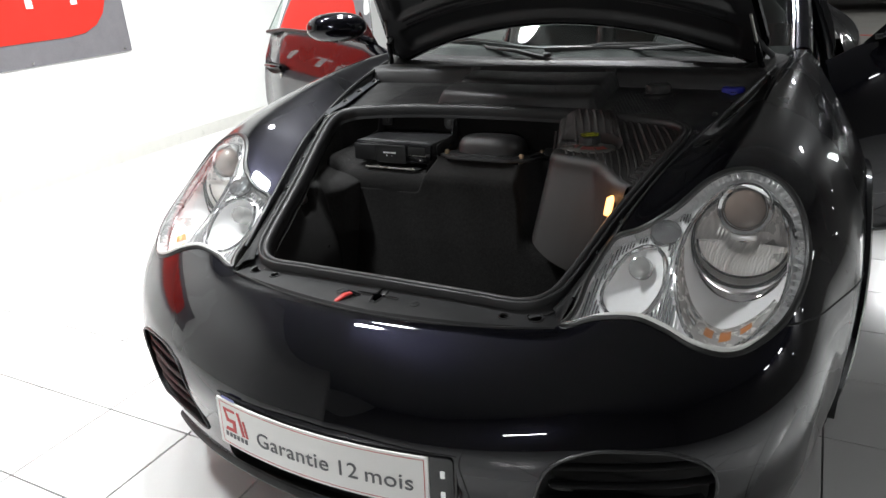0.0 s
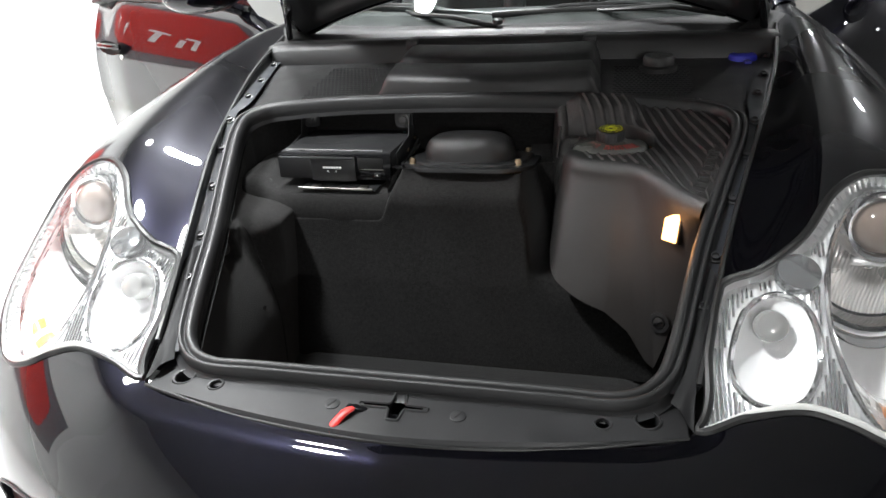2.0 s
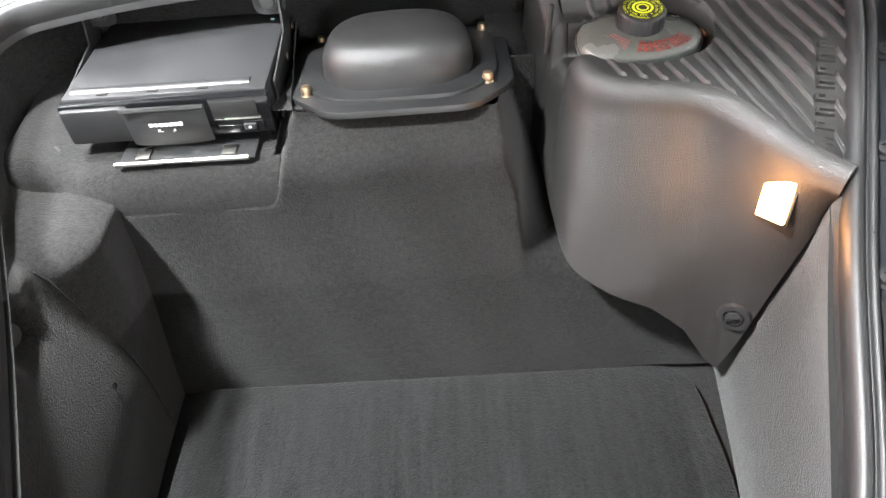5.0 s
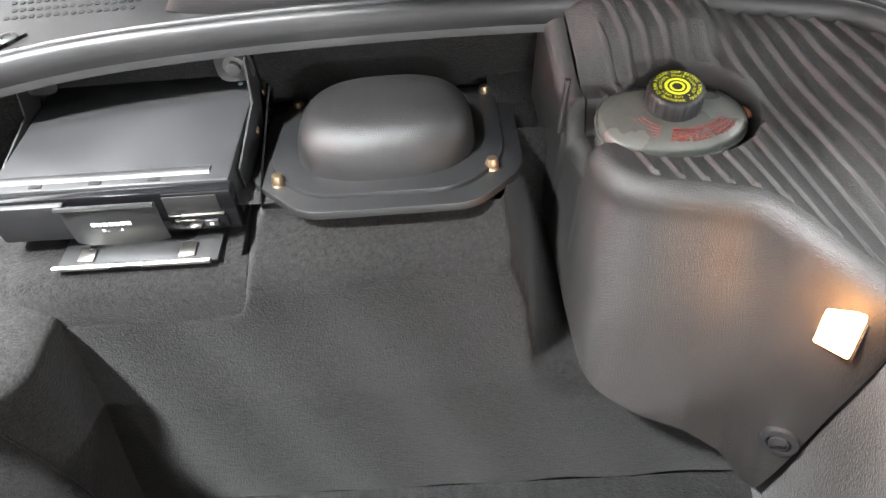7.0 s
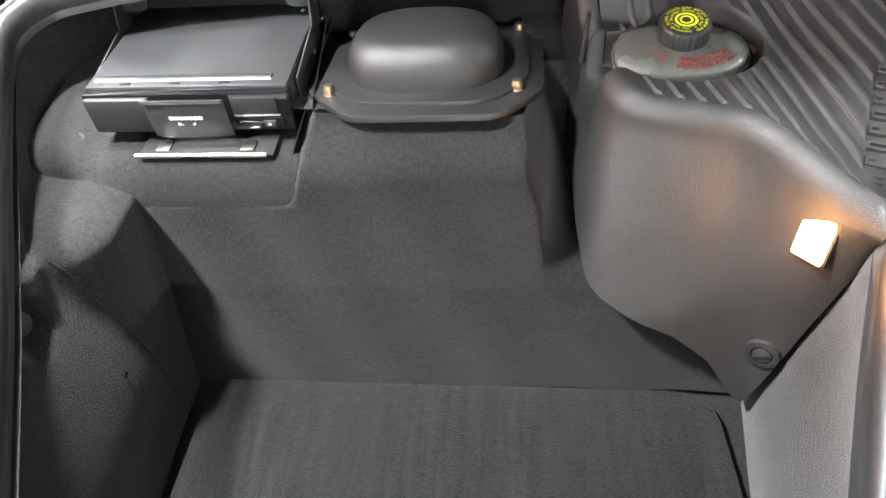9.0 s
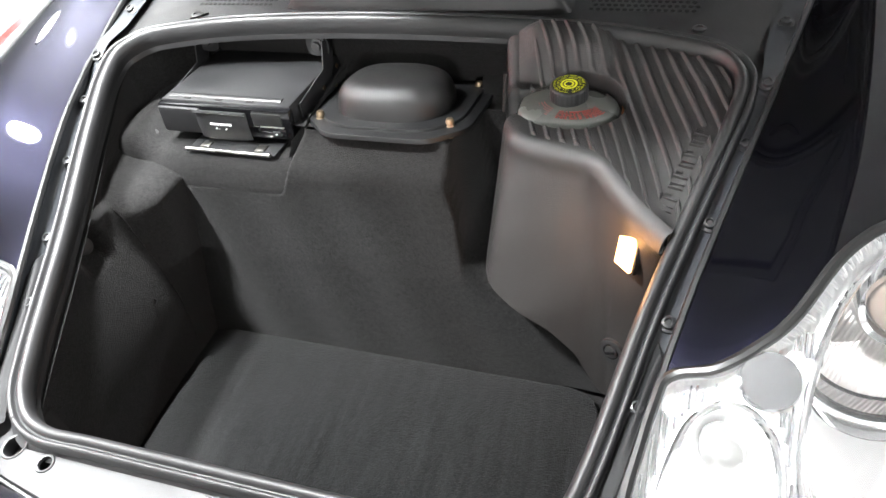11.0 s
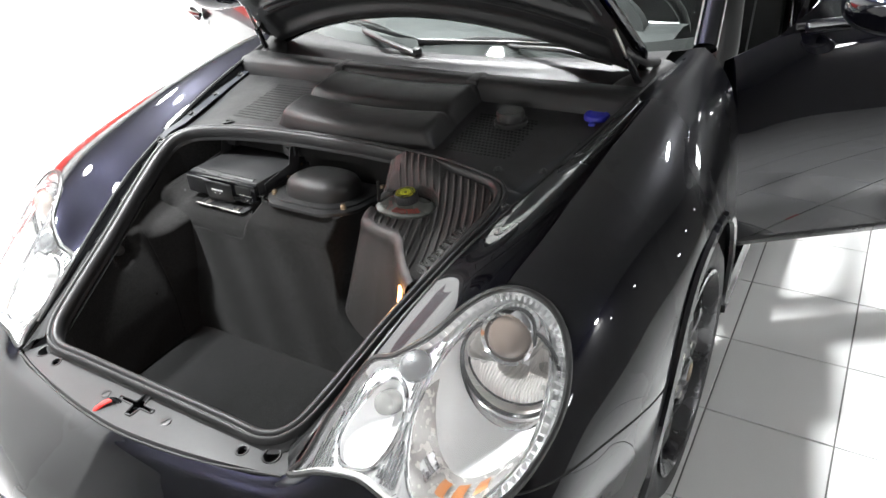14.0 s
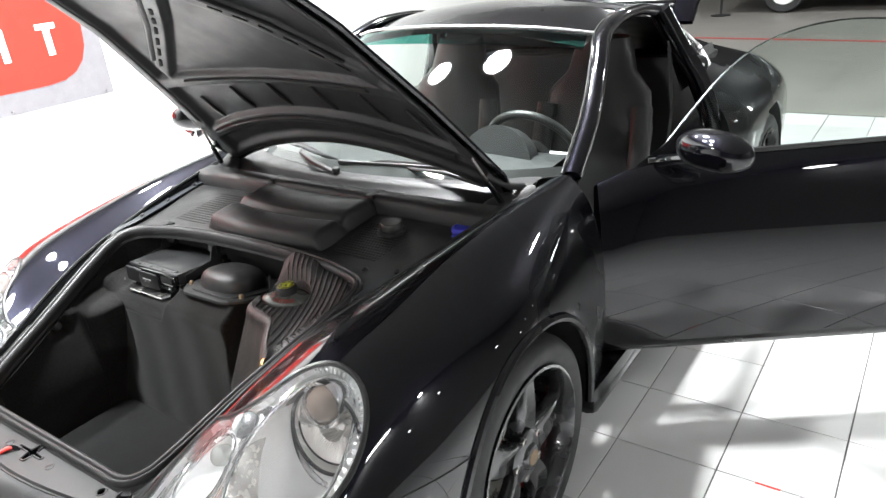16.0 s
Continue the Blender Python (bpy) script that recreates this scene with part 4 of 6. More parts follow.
for s in (1, -1):
    bm = sheet(rear)
    gone = [f for f in bm.faces if (lambda c: c.x > .7 and math.hypot(c.y - 3.37, c.z - .325) < .365)(f.calc_center_median())]
    bmesh.ops.delete(bm, geom=gone, context="FACES")
    part("rear_quarter", mirrored(bm, s), PAINT, car, "glossy black rear quarter with a wide hip")
    rows = [[(s * x, 3.37 + .366 * math.cos(radians(a)), .325 + .366 * math.sin(radians(a))) for x in (.5, .7, .9)] for a in np.linspace(-15, 195, 40)]
    part("wheel_liner", sheet(rows), DARK, car)
    # quarter window with its bright frame
    rim = rounded([(2.86, 1.155), (2.885, .955), (3.02, .93), (3.30, .965), (3.22, 1.03), (3.04, 1.13)], .03)
    flat = rear.reshape(-1, 3)

    def on_tail(y, z, lift):
        d = (flat[:, 1] - y) ** 2 + (flat[:, 2] - z) ** 2 + np.where(flat[:, 0] < .35, 9, 0)
        k = np.argsort(d)[:4]
        w = 1 / (d[k] + 1e-6)
        return (s * ((flat[k, 0] * w).sum() / w.sum() + lift), y, z)

    middle = rim.mean(0)
    rows = [[on_tail(*(middle + (q - middle) * f), .006) for q in rim] for f in (1, .75, .5, .25, .02)]
    part("quarter_window", sheet(rows, closed_u=True), GLOSSBLACK, car, "dark rear quarter window")
    part("window_frame", piped([on_tail(*q, .006) for q in rim], .008, True, 8), SATIN, car)

# engine lid, raised
LID = Matrix.Translation((0, 3.62, 1.03)) @ Matrix.Rotation(radians(42), 4, "X")
lid = part("engine_lid", box(bmesh.new(), (-.44, 0, -.02), (.44, .58, .015), .012, LID), PAINT, car, "raised black engine lid with cooling slats")
for k in range(9):
    part("lid_slat", box(bmesh.new(), (-.32, .06 + k * .034, .014), (.32, .078 + k * .034, .030), .004, LID), BLACKMETAL, lid)
part("spoiler_edge", box(bmesh.new(), (-.46, .50, -.045), (.46, .64, .025), .02, LID), PAINT, lid)

# ---- doors, standing open ----
for s, swing in ((1, 57.0), (-1, 64.0)):
    def hung(x, y, z, s=s, swing=swing):
        """x out from the door's skin, y back from its front edge, z up; the door closed, then swung."""
        a = radians(swing)
        return Vector((s * (.797 + x * math.cos(a) + y * math.sin(a)), 1.565 - x * math.sin(a) + y * math.cos(a), z))

    rows = []
    for y in np.linspace(0, 1.20, 40):
        belt = float(np.interp(y, [0, .10, .18, .4, 1.0, 1.2], [.835, .875, .893, .900, .905, .885]))
        foot = .275 + .025 * step(y, .95, 1.2)
        back = .035 * step(y, .9, 1.2)
        rows.append([hung(d - back, y, foot + (belt - foot) * f) for f, d in ((0, -.04), (.02, -.022), (.08, -.012), (.25, .0), (.45, .008), (.62, .0), (.8, -.022), (.93, -.055), (.985, -.072), (1, -.085))])
    door = part("door", sheet(rows, s < 0), PAINT, car, "glossy black door standing wide open", 60)
    rows = []
    for y in np.linspace(.005, 1.195, 24):
        belt = float(np.interp(y, [0, .10, .18, .4, 1.0, 1.2], [.835, .875, .893, .900, .905, .885]))
        rows.append([hung(d, y, .275 + (belt - .275) * f) for f, d in ((0, -.04), (.05, -.15), (.35, -.165), (.40, -.185), (.55, -.185), (.60, -.15), (.95, -.14), (1, -.085))])
    part("door_lining", sheet(rows, s > 0), LEATHER, door, "black leather door lining")
    for y in (.0, 1.20):
        belt = .835 if y == 0 else .885
        edge = [hung(d - (.035 if y else 0), y, .275 + (belt - .275) * f) for f, d in ((0, -.04), (.08, -.012), (.45, .008), (.8, -.022), (1, -.085), (.95, -.14), (.5, -.16), (.05, -.15))]
        bm = bmesh.new()
        bm.faces.new([bm.verts.new(v) for v in edge])
        part("door_end", bm, PAINT, door)
    outline = spline([(.155, .885), (.28, 1.0), (.42, 1.115), (.56, 1.185), (.75, 1.218), (.95, 1.205), (1.10, 1.16), (1.17, 1.06), (1.185, .89)], 40)
    rows = [[hung(-.085 - .22 * (.3 + .7 * f) * ((z - .89) / .33), y, .89 + (z - .89) * f) for y, z in outline] for f in np.linspace(0, 1, 8)]
    glass = part("door_glass", sheet(rows), GLASS, door, "frameless clear side window")
    glass.visible_shadow = False
    part("glass_edge", piped([hung(-.085 - .22 * ((z - .89) / .33), y, z) for y, z in outline], .0028, sides=6), clear("glass_rim", (.75, .9, .85), 2.4, .2), glass)
    part("window_seal", piped([hung(-.082, y, float(np.interp(y, [.18, .4, 1.0, 1.2], [.897, .904, .909, .889]))) for y in np.linspace(.15, 1.19, 24)], .008, sides=8), GASKET, door)
    # mirror on its sail
    sail = [hung(-.08, .11, .880), hung(-.08, .33, .902), hung(-.12, .30, 1.005)]
    bm = bmesh.new()
    bm.faces.new([bm.verts.new(v) for v in sail])
    bmesh.ops.solidify(bm, geom=bm.faces[:], thickness=.02)
    mirror = part("door_mirror", bm, GLOSSBLACK, door, "glossy black oval door mirror")
    a = radians(swing)
    out = Vector((s * math.cos(a), -math.sin(a), 0))
    wide = Vector((s * math.cos(a - .6), -math.sin(a - .6), 0))
    back = Vector((s * math.sin(a - .6), math.cos(a - .6), 0))
    c = hung(.085, .285 if s > 0 else .145, .965)
    rows = []
    for i in range(17):
        lat = math.pi * i / 16
        ring = []
        for k in range(28):
            w = 2 * math.pi * k / 28
            cx, cz = math.cos(w), math.sin(w)
            r = math.sin(lat) ** .7
            d = -math.cos(lat)
            ring.append(c + wide * (.118 * r * abs(cx) ** .85 * math.copysign(1, cx)) + Vector((0, 0, .056 * r * abs(cz) ** .9 * math.copysign(1, cz))) + back * (.062 * (d if d < 0 else d * .6)))
        rows.append(ring)
    part("mirror_shell", sheet(rows, closed_u=True), PAINT, door)
    part("mirror_arm", piped([hung(-.075, .19, .895), hung(-.02, .205, .915), hung(.04, .235 if s > 0 else .16, .935)], [.028, .024, .022], sides=10, flat=.7), PAINT, door)
    rows = [[hung(.012 + .004 - .022 * ((k - 8) / 8) ** 2 - .01, .98 + .085 * math.cos(w) * f, .735 + .028 * math.sin(w) * f) for w in np.linspace(0, 2 * math.pi, 28, endpoint=False)] for f, k in ((1, 8), (.8, 4), (.4, 2), (.05, 2))]
    handle = part("door_handle", sheet(rows, closed_u=True), DARK, door)
    part("handle_grip", piped([hung(.004, .90, .742), hung(.022, .93, .746), hung(.024, 1.02, .746), hung(.004, 1.06, .742)], .011, sides=8), PAINT, door)
    part("door_lock", lathe([(.010, 0), (.010, .004), (0, .004)], facing(hung(.006, .895, .705), out), 14), STEEL, door)

# ---- cabin ----
rows = [[(x, 1.40 + .24 * (x / .66) ** 2 * (1 - 1.6 * d) + d, z - .02 * (x / .66) ** 2) for x in np.linspace(-.585, .585, 31)] for d, z in ((.0, .862), (.12, .875), (.26, .880), (.36, .868), (.40, .83), (.40, .70), (.46, .55), (.46, .30))]
dash = part("dashboard", sheet(rows, True), DASH, car, "dark grey moulded dashboard")
bm = lathe([(.12, 0), (.14, .03), (.14, .10), (.0, .10)], Matrix.Translation((.36, 1.78, .80)) @ pose(0, 0, 0, 70, 0, 0), 30)
part("instrument_hood", bm, DASH, dash)
column = facing((.36, 1.98, .795), (0, .90, .42))
wheel_ring = [column @ Vector((.182 * math.cos(w), .182 * math.sin(w), 0)) for w in np.linspace(0, 2 * math.pi, 60, endpoint=False)]
steering = part("steering_wheel", piped(wheel_ring, .016, True, 10), LEATHER, car, "three-spoke leather steering wheel")
part("wheel_boss", lathe([(.075, -.04), (.075, -.005), (.055, .012), (0, .016)], column, 30), LEATHER, steering)
for w in (0, 180, 270):
    part("wheel_spoke", boxed((.06, -.022, -.012), (.175, .022, .004), .006, column @ pose(0, 0, 0, 0, 0, w)), SATIN, steering)


def seat_at(x):
    seat = part("seat", box(bmesh.new(), (x - .24, 1.98, .28), (x + .24, 2.48, .42), .06), LEATHER, car, "black leather sports seat with high back")
    rows = []
    for z, w, d in ((.40, .235, 0), (.55, .245, .03), (.75, .25, .08), (.90, .225, .12), (.98, .15, .15), (1.06, .13, .17), (1.11, .11, .18)):
        rows.append([(x + w * math.cos(k), 2.46 + d + .075 * math.sin(k) * (1.25 if math.sin(k) > 0 else .8), z) for k in np.linspace(0, 2 * math.pi, 28, endpoint=False)])
    part("backrest", sheet(rows, closed_u=True), LEATHER, seat)
    for sgn in (1, -1):
        part("bolster", piped([(x + sgn * .215, 2.0, .42), (x + sgn * .22, 2.38, .44), (x + sgn * .225, 2.44, .60), (x + sgn * .21, 2.52, .85)], .045, sides=10), LEATHER, seat)
    part("belt_buckle", boxed((x - .27, 2.42, .40), (x - .245, 2.46, .52), .006), STEEL, seat)


seat_at(.36)
seat_at(-.36)
rows = [[(x, y, z - .055 * (x / .54) ** 2) for x in np.linspace(-.52, .52, 21)] for y, z in ((2.06, 1.215), (2.25, 1.255), (2.5, 1.257), (2.75, 1.225), (2.95, 1.165), (3.15, 1.085), (3.35, 1.0), (3.46, .93))]
part("headlining", sheet(rows, True), LEATHER, car, "dark cloth headlining")
for s in (1, -1):
    part("rear_side_lining", sheet([[(s * x, y, z) for x, z in ((.64, .86), (.60, .97), (.53, top - .03), (.50, top))] for y, top in ((2.80, 1.16), (2.95, 1.12), (3.15, 1.04), (3.40, .95))]), LEATHER, car)
part("rear_bulkhead", boxed((-.70, 2.95, .30), (.70, 3.0, .98), .03), LEATHER, car)
part("seat_belt", piped([(.60, 2.74, 1.08), (.63, 2.72, .80), (.62, 2.66, .50)], .022, sides=6, flat=.12, up=(1, 0, 0)), DASH, car)
part("rear_shelf", boxed((-.62, 2.95, .90), (.62, 3.45, .93), .01), DASH, car)

# ---- luggage well under the hood ----
def rim_z(y):
    """Height of the well's rim."""
    return float(np.interp(y, [.24, .262, .50, .65, .75, .82, .93], [.592, .600, .692, .748, .781, .799, .812]))


HALF = [(0, .258), (.20, .258), (.292, .259), (.338, .286), (.362, .345), (.398, .50), (.438, .64), (.472, .76), (.478, .82), (.452, .865), (.40, .886), (.30, .908), (.16, .921), (0, .925)]
LOOP = HALF + [(-x, y) for x, y in HALF[-2:0:-1]]
LOOP = spline(LOOP, 220, True)

# black tray round the opening: latch panel, side channels, rear ledge
def ring_out(d):
    """The rim's outline moved outwards by d."""
    nxt, prv = np.roll(LOOP, -1, 0), np.roll(LOOP, 1, 0)
    t = nxt - prv
    n = np.stack([t[:, 1], -t[:, 0]], 1)
    n /= np.linalg.norm(n, axis=1)[:, None]
    return LOOP + n * d


flange = []
for d, dz in ((-.012, -.03), (-.008, -.004), (.0, .0), (.010, -.004), (.014, -.018), (.024, -.024)):
    flange.append([(x, y, rim_z(y0) + dz) for (x, y), (_, y0) in zip(ring_out(d), LOOP)])
part("well_flange", sheet(flange, closed_u=True), TRIM, car)
profile = [(-.010, -.026), (-.0120, -.014), (-.0112, -.005), (-.0085, .002), (-.0040, .0058), (.0005, .0055), (.0032, .0020), (.0045, -.0025), (.0062, -.0030), (.0075, .0015), (.0095, .0045), (.0125, .0048), (.0145, .0020), (.015, -.012)]
rows = [[(x, y, rim_z(y0) + dz) for (x, y), (_, y0) in zip(ring_out(d), LOOP)] for d, dz in profile]
seal = part("rubber_seal", sheet(rows, closed_u=True), RUBBER, car, "soft black rubber weather seal round the trunk", 70)
for k in range(0, 220, 22):
    q = ring_out(.0108)[k]
    part("seal_vent", lathe([(.0018, .0004), (.0, .0006)], Matrix.Translation((q[0], q[1], rim_z(LOOP[k][1]) + .0048)), 10), DARK, seal)

# latch panel with its slot and holes
def panel_z(x, y):
    return .578 + (y - .20) * .06 - .004 * step(abs(x), .30, .38)


CROSS = [(-.046, .2125), (-.010, .2125), (-.007, .194), (.006, .194), (.009, .2125), (.036, .2125), (.036, .2195), (.009, .2205), (.006, .240), (-.007, .240), (-.010, .2205), (-.046, .2195)]
CROSS = rounded([(x + .004, y + .004) for x, y in CROSS], .0025, 4)
HOLES = [(.325, .240, .0135), (-.325, .240, .0135), (.270, .226, .0085), (-.268, .229, .0085)]
bm = bmesh.new()
xs, ys = np.linspace(-.372, .372, 380), np.linspace(0, 1, 50)
grid = []
for f in ys:
    row = []
    for x in xs:
        front = .162 + .053 * (abs(x) / .372) ** 1.7
        back = .240 + .016 * step(abs(x), .30, .37) + (.05 * step(abs(x), .335, .372))
        y = front + (back - front) * f
        row.append((x, y, panel_z(x, y) - .006 * (1 - step(f, 0, .06))))
    grid.append(row)
bm = sheet(grid)
gone = []
for face in bm.faces:
    c = face.calc_center_median()
    if any(math.hypot(c.x - x, c.y - y) < r for x, y, r in HOLES) or (abs(c.x) < .06 and inside((c.x, c.y), CROSS)):
        gone.append(face)
bmesh.ops.delete(bm, geom=gone, context="FACES")
for v in [v for v in bm.verts if v.is_boundary]:
    for x, y, r in HOLES:
        d = math.hypot(v.co.x - x, v.co.y - y)
        if abs(d - r) < .004:
            v.co.x, v.co.y = x + (v.co.x - x) * r / d, y + (v.co.y - y) * r / d
    if abs(v.co.x) < .07 and .188 < v.co.y < .256:
        q = np.array((v.co.x, v.co.y))
        c = nearest(q, CROSS)
        if ((c - q) ** 2).sum() < .004**2:
            v.co.x, v.co.y = c
latch = part("latch_panel", bm, TRIM, car, "grey-black latch panel with a cross-shaped slot")
for x, y, r in HOLES:
    part("panel_hole", lathe([(r + .001, 0), (r, -.004), (r * .96, -.018), (0, -.019)], facing((x, y, panel_z(x, y) + .0005), (0, -.06, 1)), 28), GLOSSBLACK if r < .01 else TRIM, latch)
    part("hole_rim", lathe([(r + .0045, -.001), (r + .003, .0016), (r + .0005, .0012), (r, -.003)], facing((x, y, panel_z(x, y)), (0, -.06, 1)), 28), TRIM, latch)
rows = [[(x, y, panel_z(x, y) + dz) for x, y in CROSS] for dz in (0, -.02)]
part("slot_wall", sheet(rows, closed_u=True), GLOSSBLACK, latch)
part("slot_back", boxed((-.06, .185, .545), (.06, .255, .553)), DARK, latch)
centre = CROSS.mean(0)
part("slot_rim", piped([(*(centre + (q - centre) * 1.16), panel_z(*q) + .0004) for q in CROSS], .0022, True, 6), TRIM, latch)
part("latch_bar", piped([(-.045, .222, .565), (-.015, .219, .563), (.012, .217, .563), (.04, .218, .566)], .004, sides=6), GLOSSBLACK, latch)
part("latch_link", piped([(-.050, .212, .578), (-.056, .203, .586), (-.048, .206, .584), (-.03, .214, .570)], .0045, sides=8), GLOSSBLACK, latch)
part("release_lever", piped([(-.052, .206, .584), (-.061, .193, .583), (-.069, .180, .577), (-.076, .170, .570)], [.006, .0068, .0070, .0058], sides=8, flat=.55), RED, latch, "red plastic hood release lever")
for x, y in ((.088, .214), (-.085, .214)):
    bm = lathe([(.0105, -.002), (.0105, .0012), (.008, .0018), (0, .0018)], facing((x, y, panel_z(x, y)), (0, -.06, 1)), 24)
    clip = part("panel_clip", bm, TRIM, latch)
    part("clip_slot", boxed((-.0075, -.0012, .0015), (.0075, .0012, .0024), 0, facing((x, y, panel_z(x, y)), (0, -.06, 1), 60)), DARK, latch)
# bright edge where the paint meets the latch panel
part("panel_joint", piped([(x, .160 + .053 * (abs(x) / .372) ** 1.7, .5695 + .011 * step(abs(x), .2, .372)) for x in np.linspace(-.372, .372, 60)], .0028, sides=6), GASKET, car)

# side channels between the seal and the fenders, with bolts
for s in (1, -1):
    inner = [(s * x, y, rim_z(y) - .012) for x, y in [(.352, .275), (.372, .34), (.41, .50), (.452, .645), (.486, .75), (.498, .82), (.505, .90), (.54, 1.05), (.575, 1.20), (.60, 1.36)]]
    inner = [(x, y, z if y < .8 else .798 + (y - .8) * .055) for x, y, z in inner]
    outer = []
    for x, y, z in inner:
        ax = float(np.interp(y, [.215, .33, .43, .56, .70, 1.0, 1.3, 1.56], [.375, .40, .42, .456, .493, .567, .622, .655]))
        az = float(np.interp(y, [.215, .33, .43, .56, .70, 1.0, 1.3, 1.56], [.583, .635, .68, .735, .778, .828, .862, .875]))
        outer.append((s * ax, y + .004, az))
    inner, outer = spline(inner, 70), spline(outer, 70)
    rows = []
    for f, up in ((0, 0), (.06, 0), (.45, 0), (.80, 0), (.90, .05), (.96, .5), (1.0, .85), (1.02, .6)):
        row = inner + (outer - inner) * f
        low = inner[:, 2] + .004
        row[:, 2] = low + (outer[:, 2] - low) * up
        rows.append(row)
    # near-black sheet and block put in for the shade below the strip and corner
    part("channel_shade", sheet([inner + np.array((-s * .03, -.012, -.032)), (inner + outer) / 2 + np.array((0, -.012, -.045)), outer + np.array((s * .012, -.012, -.040))]), DARK, car)
    part("corner_shade", boxed((s * .365 - .028, .205, .49), (s * .365 + .028, .31, .560), .006), DARK, car)
    channel = part("side_channel", sheet(rows), STRIPPAINT, car, "dark painted metal strip beside the seal")
    for y in (.40, .500, .612, .717, .80, .93, 1.06, 1.19):
        k = int(np.argmin(abs(inner[:, 1] - y)))
        q = inner[k] + (outer[k] - inner[k]) * .40
        m = facing((q[0], q[1], inner[k][2] + .004), (0, -.36, 1))
        part("channel_bolt", lathe([(.0105, 0), (.0105, .002), (.0068, .003), (.0068, .0075), (.0045, .008), (.0035, .0055), (0, .0055)], m, 18), BLACKMETAL, channel, "black flange bolt")
    inside_edge = spline([(.352, .262), (.364, .29), (.376, .335), (.397, .42), (.412, .475)], 30)
    outside_edge = spline([(.3775, .222), (.3815, .27), (.392, .325), (.406, .385), (.421, .435)], 30)
    rows = []
    for f in np.linspace(0, 1, 9):
        row = []
        for (x0, y0), (x1, y1) in zip(inside_edge, outside_edge):
            z0 = max(rim_z(y0) - .007, .5805)
            z1 = skin_at(x1, y1).z - .003
            row.append((s * (x0 + (x1 - x0) * f), y0 + (y1 - y0) * f, z0 + (z1 - z0) * step(f, .35, .9) + .002 * math.sin(f * math.pi)))
        rows.append(row)
    part("lamp_side_trim", sheet(rows), SIDETRIM, car, "satin black trim strip beside the headlight")
    part("fender_joint", piped(outer + np.array((-s * .002, 0, .001)), .0045, sides=6), GASKET, car)

# ---- carpeted well ----
FLOOR_Z = .362
BACK = .612
mat = part("trunk_mat", slab(rounded([(-.330, .275), (.335, .275), (.356, .45), (.340, .620), (-.325, .624), (-.336, .45)], [.03, .03, .05, .05, .025, .05]), FLOOR_Z - .012, FLOOR_Z, bevel=.004), MATT, car, "dark grey felt mat on the trunk floor")


def carpet(name, rows, label=""):
    return part(name, sheet(rows), CARPET, car, label, 75)


part("floor_carpet", boxed((-.38, .27, FLOOR_Z - .05), (.40, .73, FLOOR_Z - .024), .004), CARPET, car)


def left_wall(y, z):
    """How far out the left lining stands: a shelf high at the back, a pocket, the arch below."""
    top = -float(np.interp(y, [.27, .345, .50, .64, .76, .82, .86, .90, .95], [.33, .355, .392, .432, .465, .472, .455, .43, .38]))
    low = -.340 - .010 * math.sin((y - .30) / .42 * math.pi)
    shelf = .664 + .010 * step(y, .58, .66)
    up = step(z, shelf - .030, shelf + .010)
    f = (z - FLOOR_Z) / (rim_z(y) - FLOOR_Z)
    plain = low + (top - low) * step(f, .25, 1.0)
    high = low + (top - low) * up
    wall = plain + (high - plain) * step(y, .57, .64)
    pocket = math.exp(-(((y - .522) / .026) ** 4 + ((z - .640) / .026) ** 4))
    ridge = math.exp(-(((y - .565) / .030) ** 2 + ((z - .664) / .014) ** 2))
    return wall - .030 * pocket + .010 * ridge


def right_wall(y, z):
    top = float(np.interp(y, [.27, .345, .50, .64, .76], [.33, .355, .392, .432, .465]))
    f = (z - FLOOR_Z) / (rim_z(y) - FLOOR_Z)
    base = float(np.interp(y, [.27, .40, .50, .60, .73], [.335, .352, .364, .374, .382]))
    lap = .008 * math.exp(-((y - .585) / .05) ** 2) * step(z, .44, .54)
    return base + (top - base) * step(f, .08, .75) - lap


part("carpet_seam", piped([(left_wall(y, z) + .001, y, z) for y, z in spline([(.594, .655), (.592, .60), (.588, .52), (.582, .45), (.574, .36)], 24)], .0012, sides=6), CARPET, car)
depth = np.linspace(0, 1, 70)
carpet("left_carpet", [[(left_wall(y, z), y, z) for y in np.linspace(.27, .95, 130) for z in (FLOOR_Z - .01 + (rim_z(y) - FLOOR_Z) * f,)] for f in depth], "charcoal carpet lining of the trunk")
carpet("right_carpet", [[(right_wall(y, z), y, z) for y in np.linspace(.27, .73, 60) for z in (FLOOR_Z - .01 + (rim_z(y) - FLOOR_Z) * f,)] for f in depth], "charcoal carpet lining of the trunk")
carpet("front_carpet", [[(x, .268 + .018 * (1 - f) + .03 * (x / .36) ** 8, FLOOR_Z - .01 + .225 * f) for x in np.linspace(-.36, .36, 40)] for f in np.linspace(0, 1, 12)])


def rear_front(x, z):
    """How far back the rear carpet lies at a place across and up."""
    lean = BACK + .086 * step(z, FLOOR_Z - .12, .69) + .014 * step(z, .66, .70)
    left = -.142 - .42 * max(0.0, .71 - z)
    ledge = step(z, .630, .645) * (1 - step(x, left - .014, left + .014)) * .30
    gap = step(x, .118 - .020 * step(z, .60, .70), .138 - .020 * step(z, .60, .70) + .05 * (1 - step(z, .50, .62))) * step(z, .485, .60) * .16
    top = step(z, .676, .712) * step(x, left - .01, left + .01) * (1 - step(x, .098, .115)) * .040
    return lean + ledge + gap + top + .0015 * math.sin(x * 45 + z * 20)


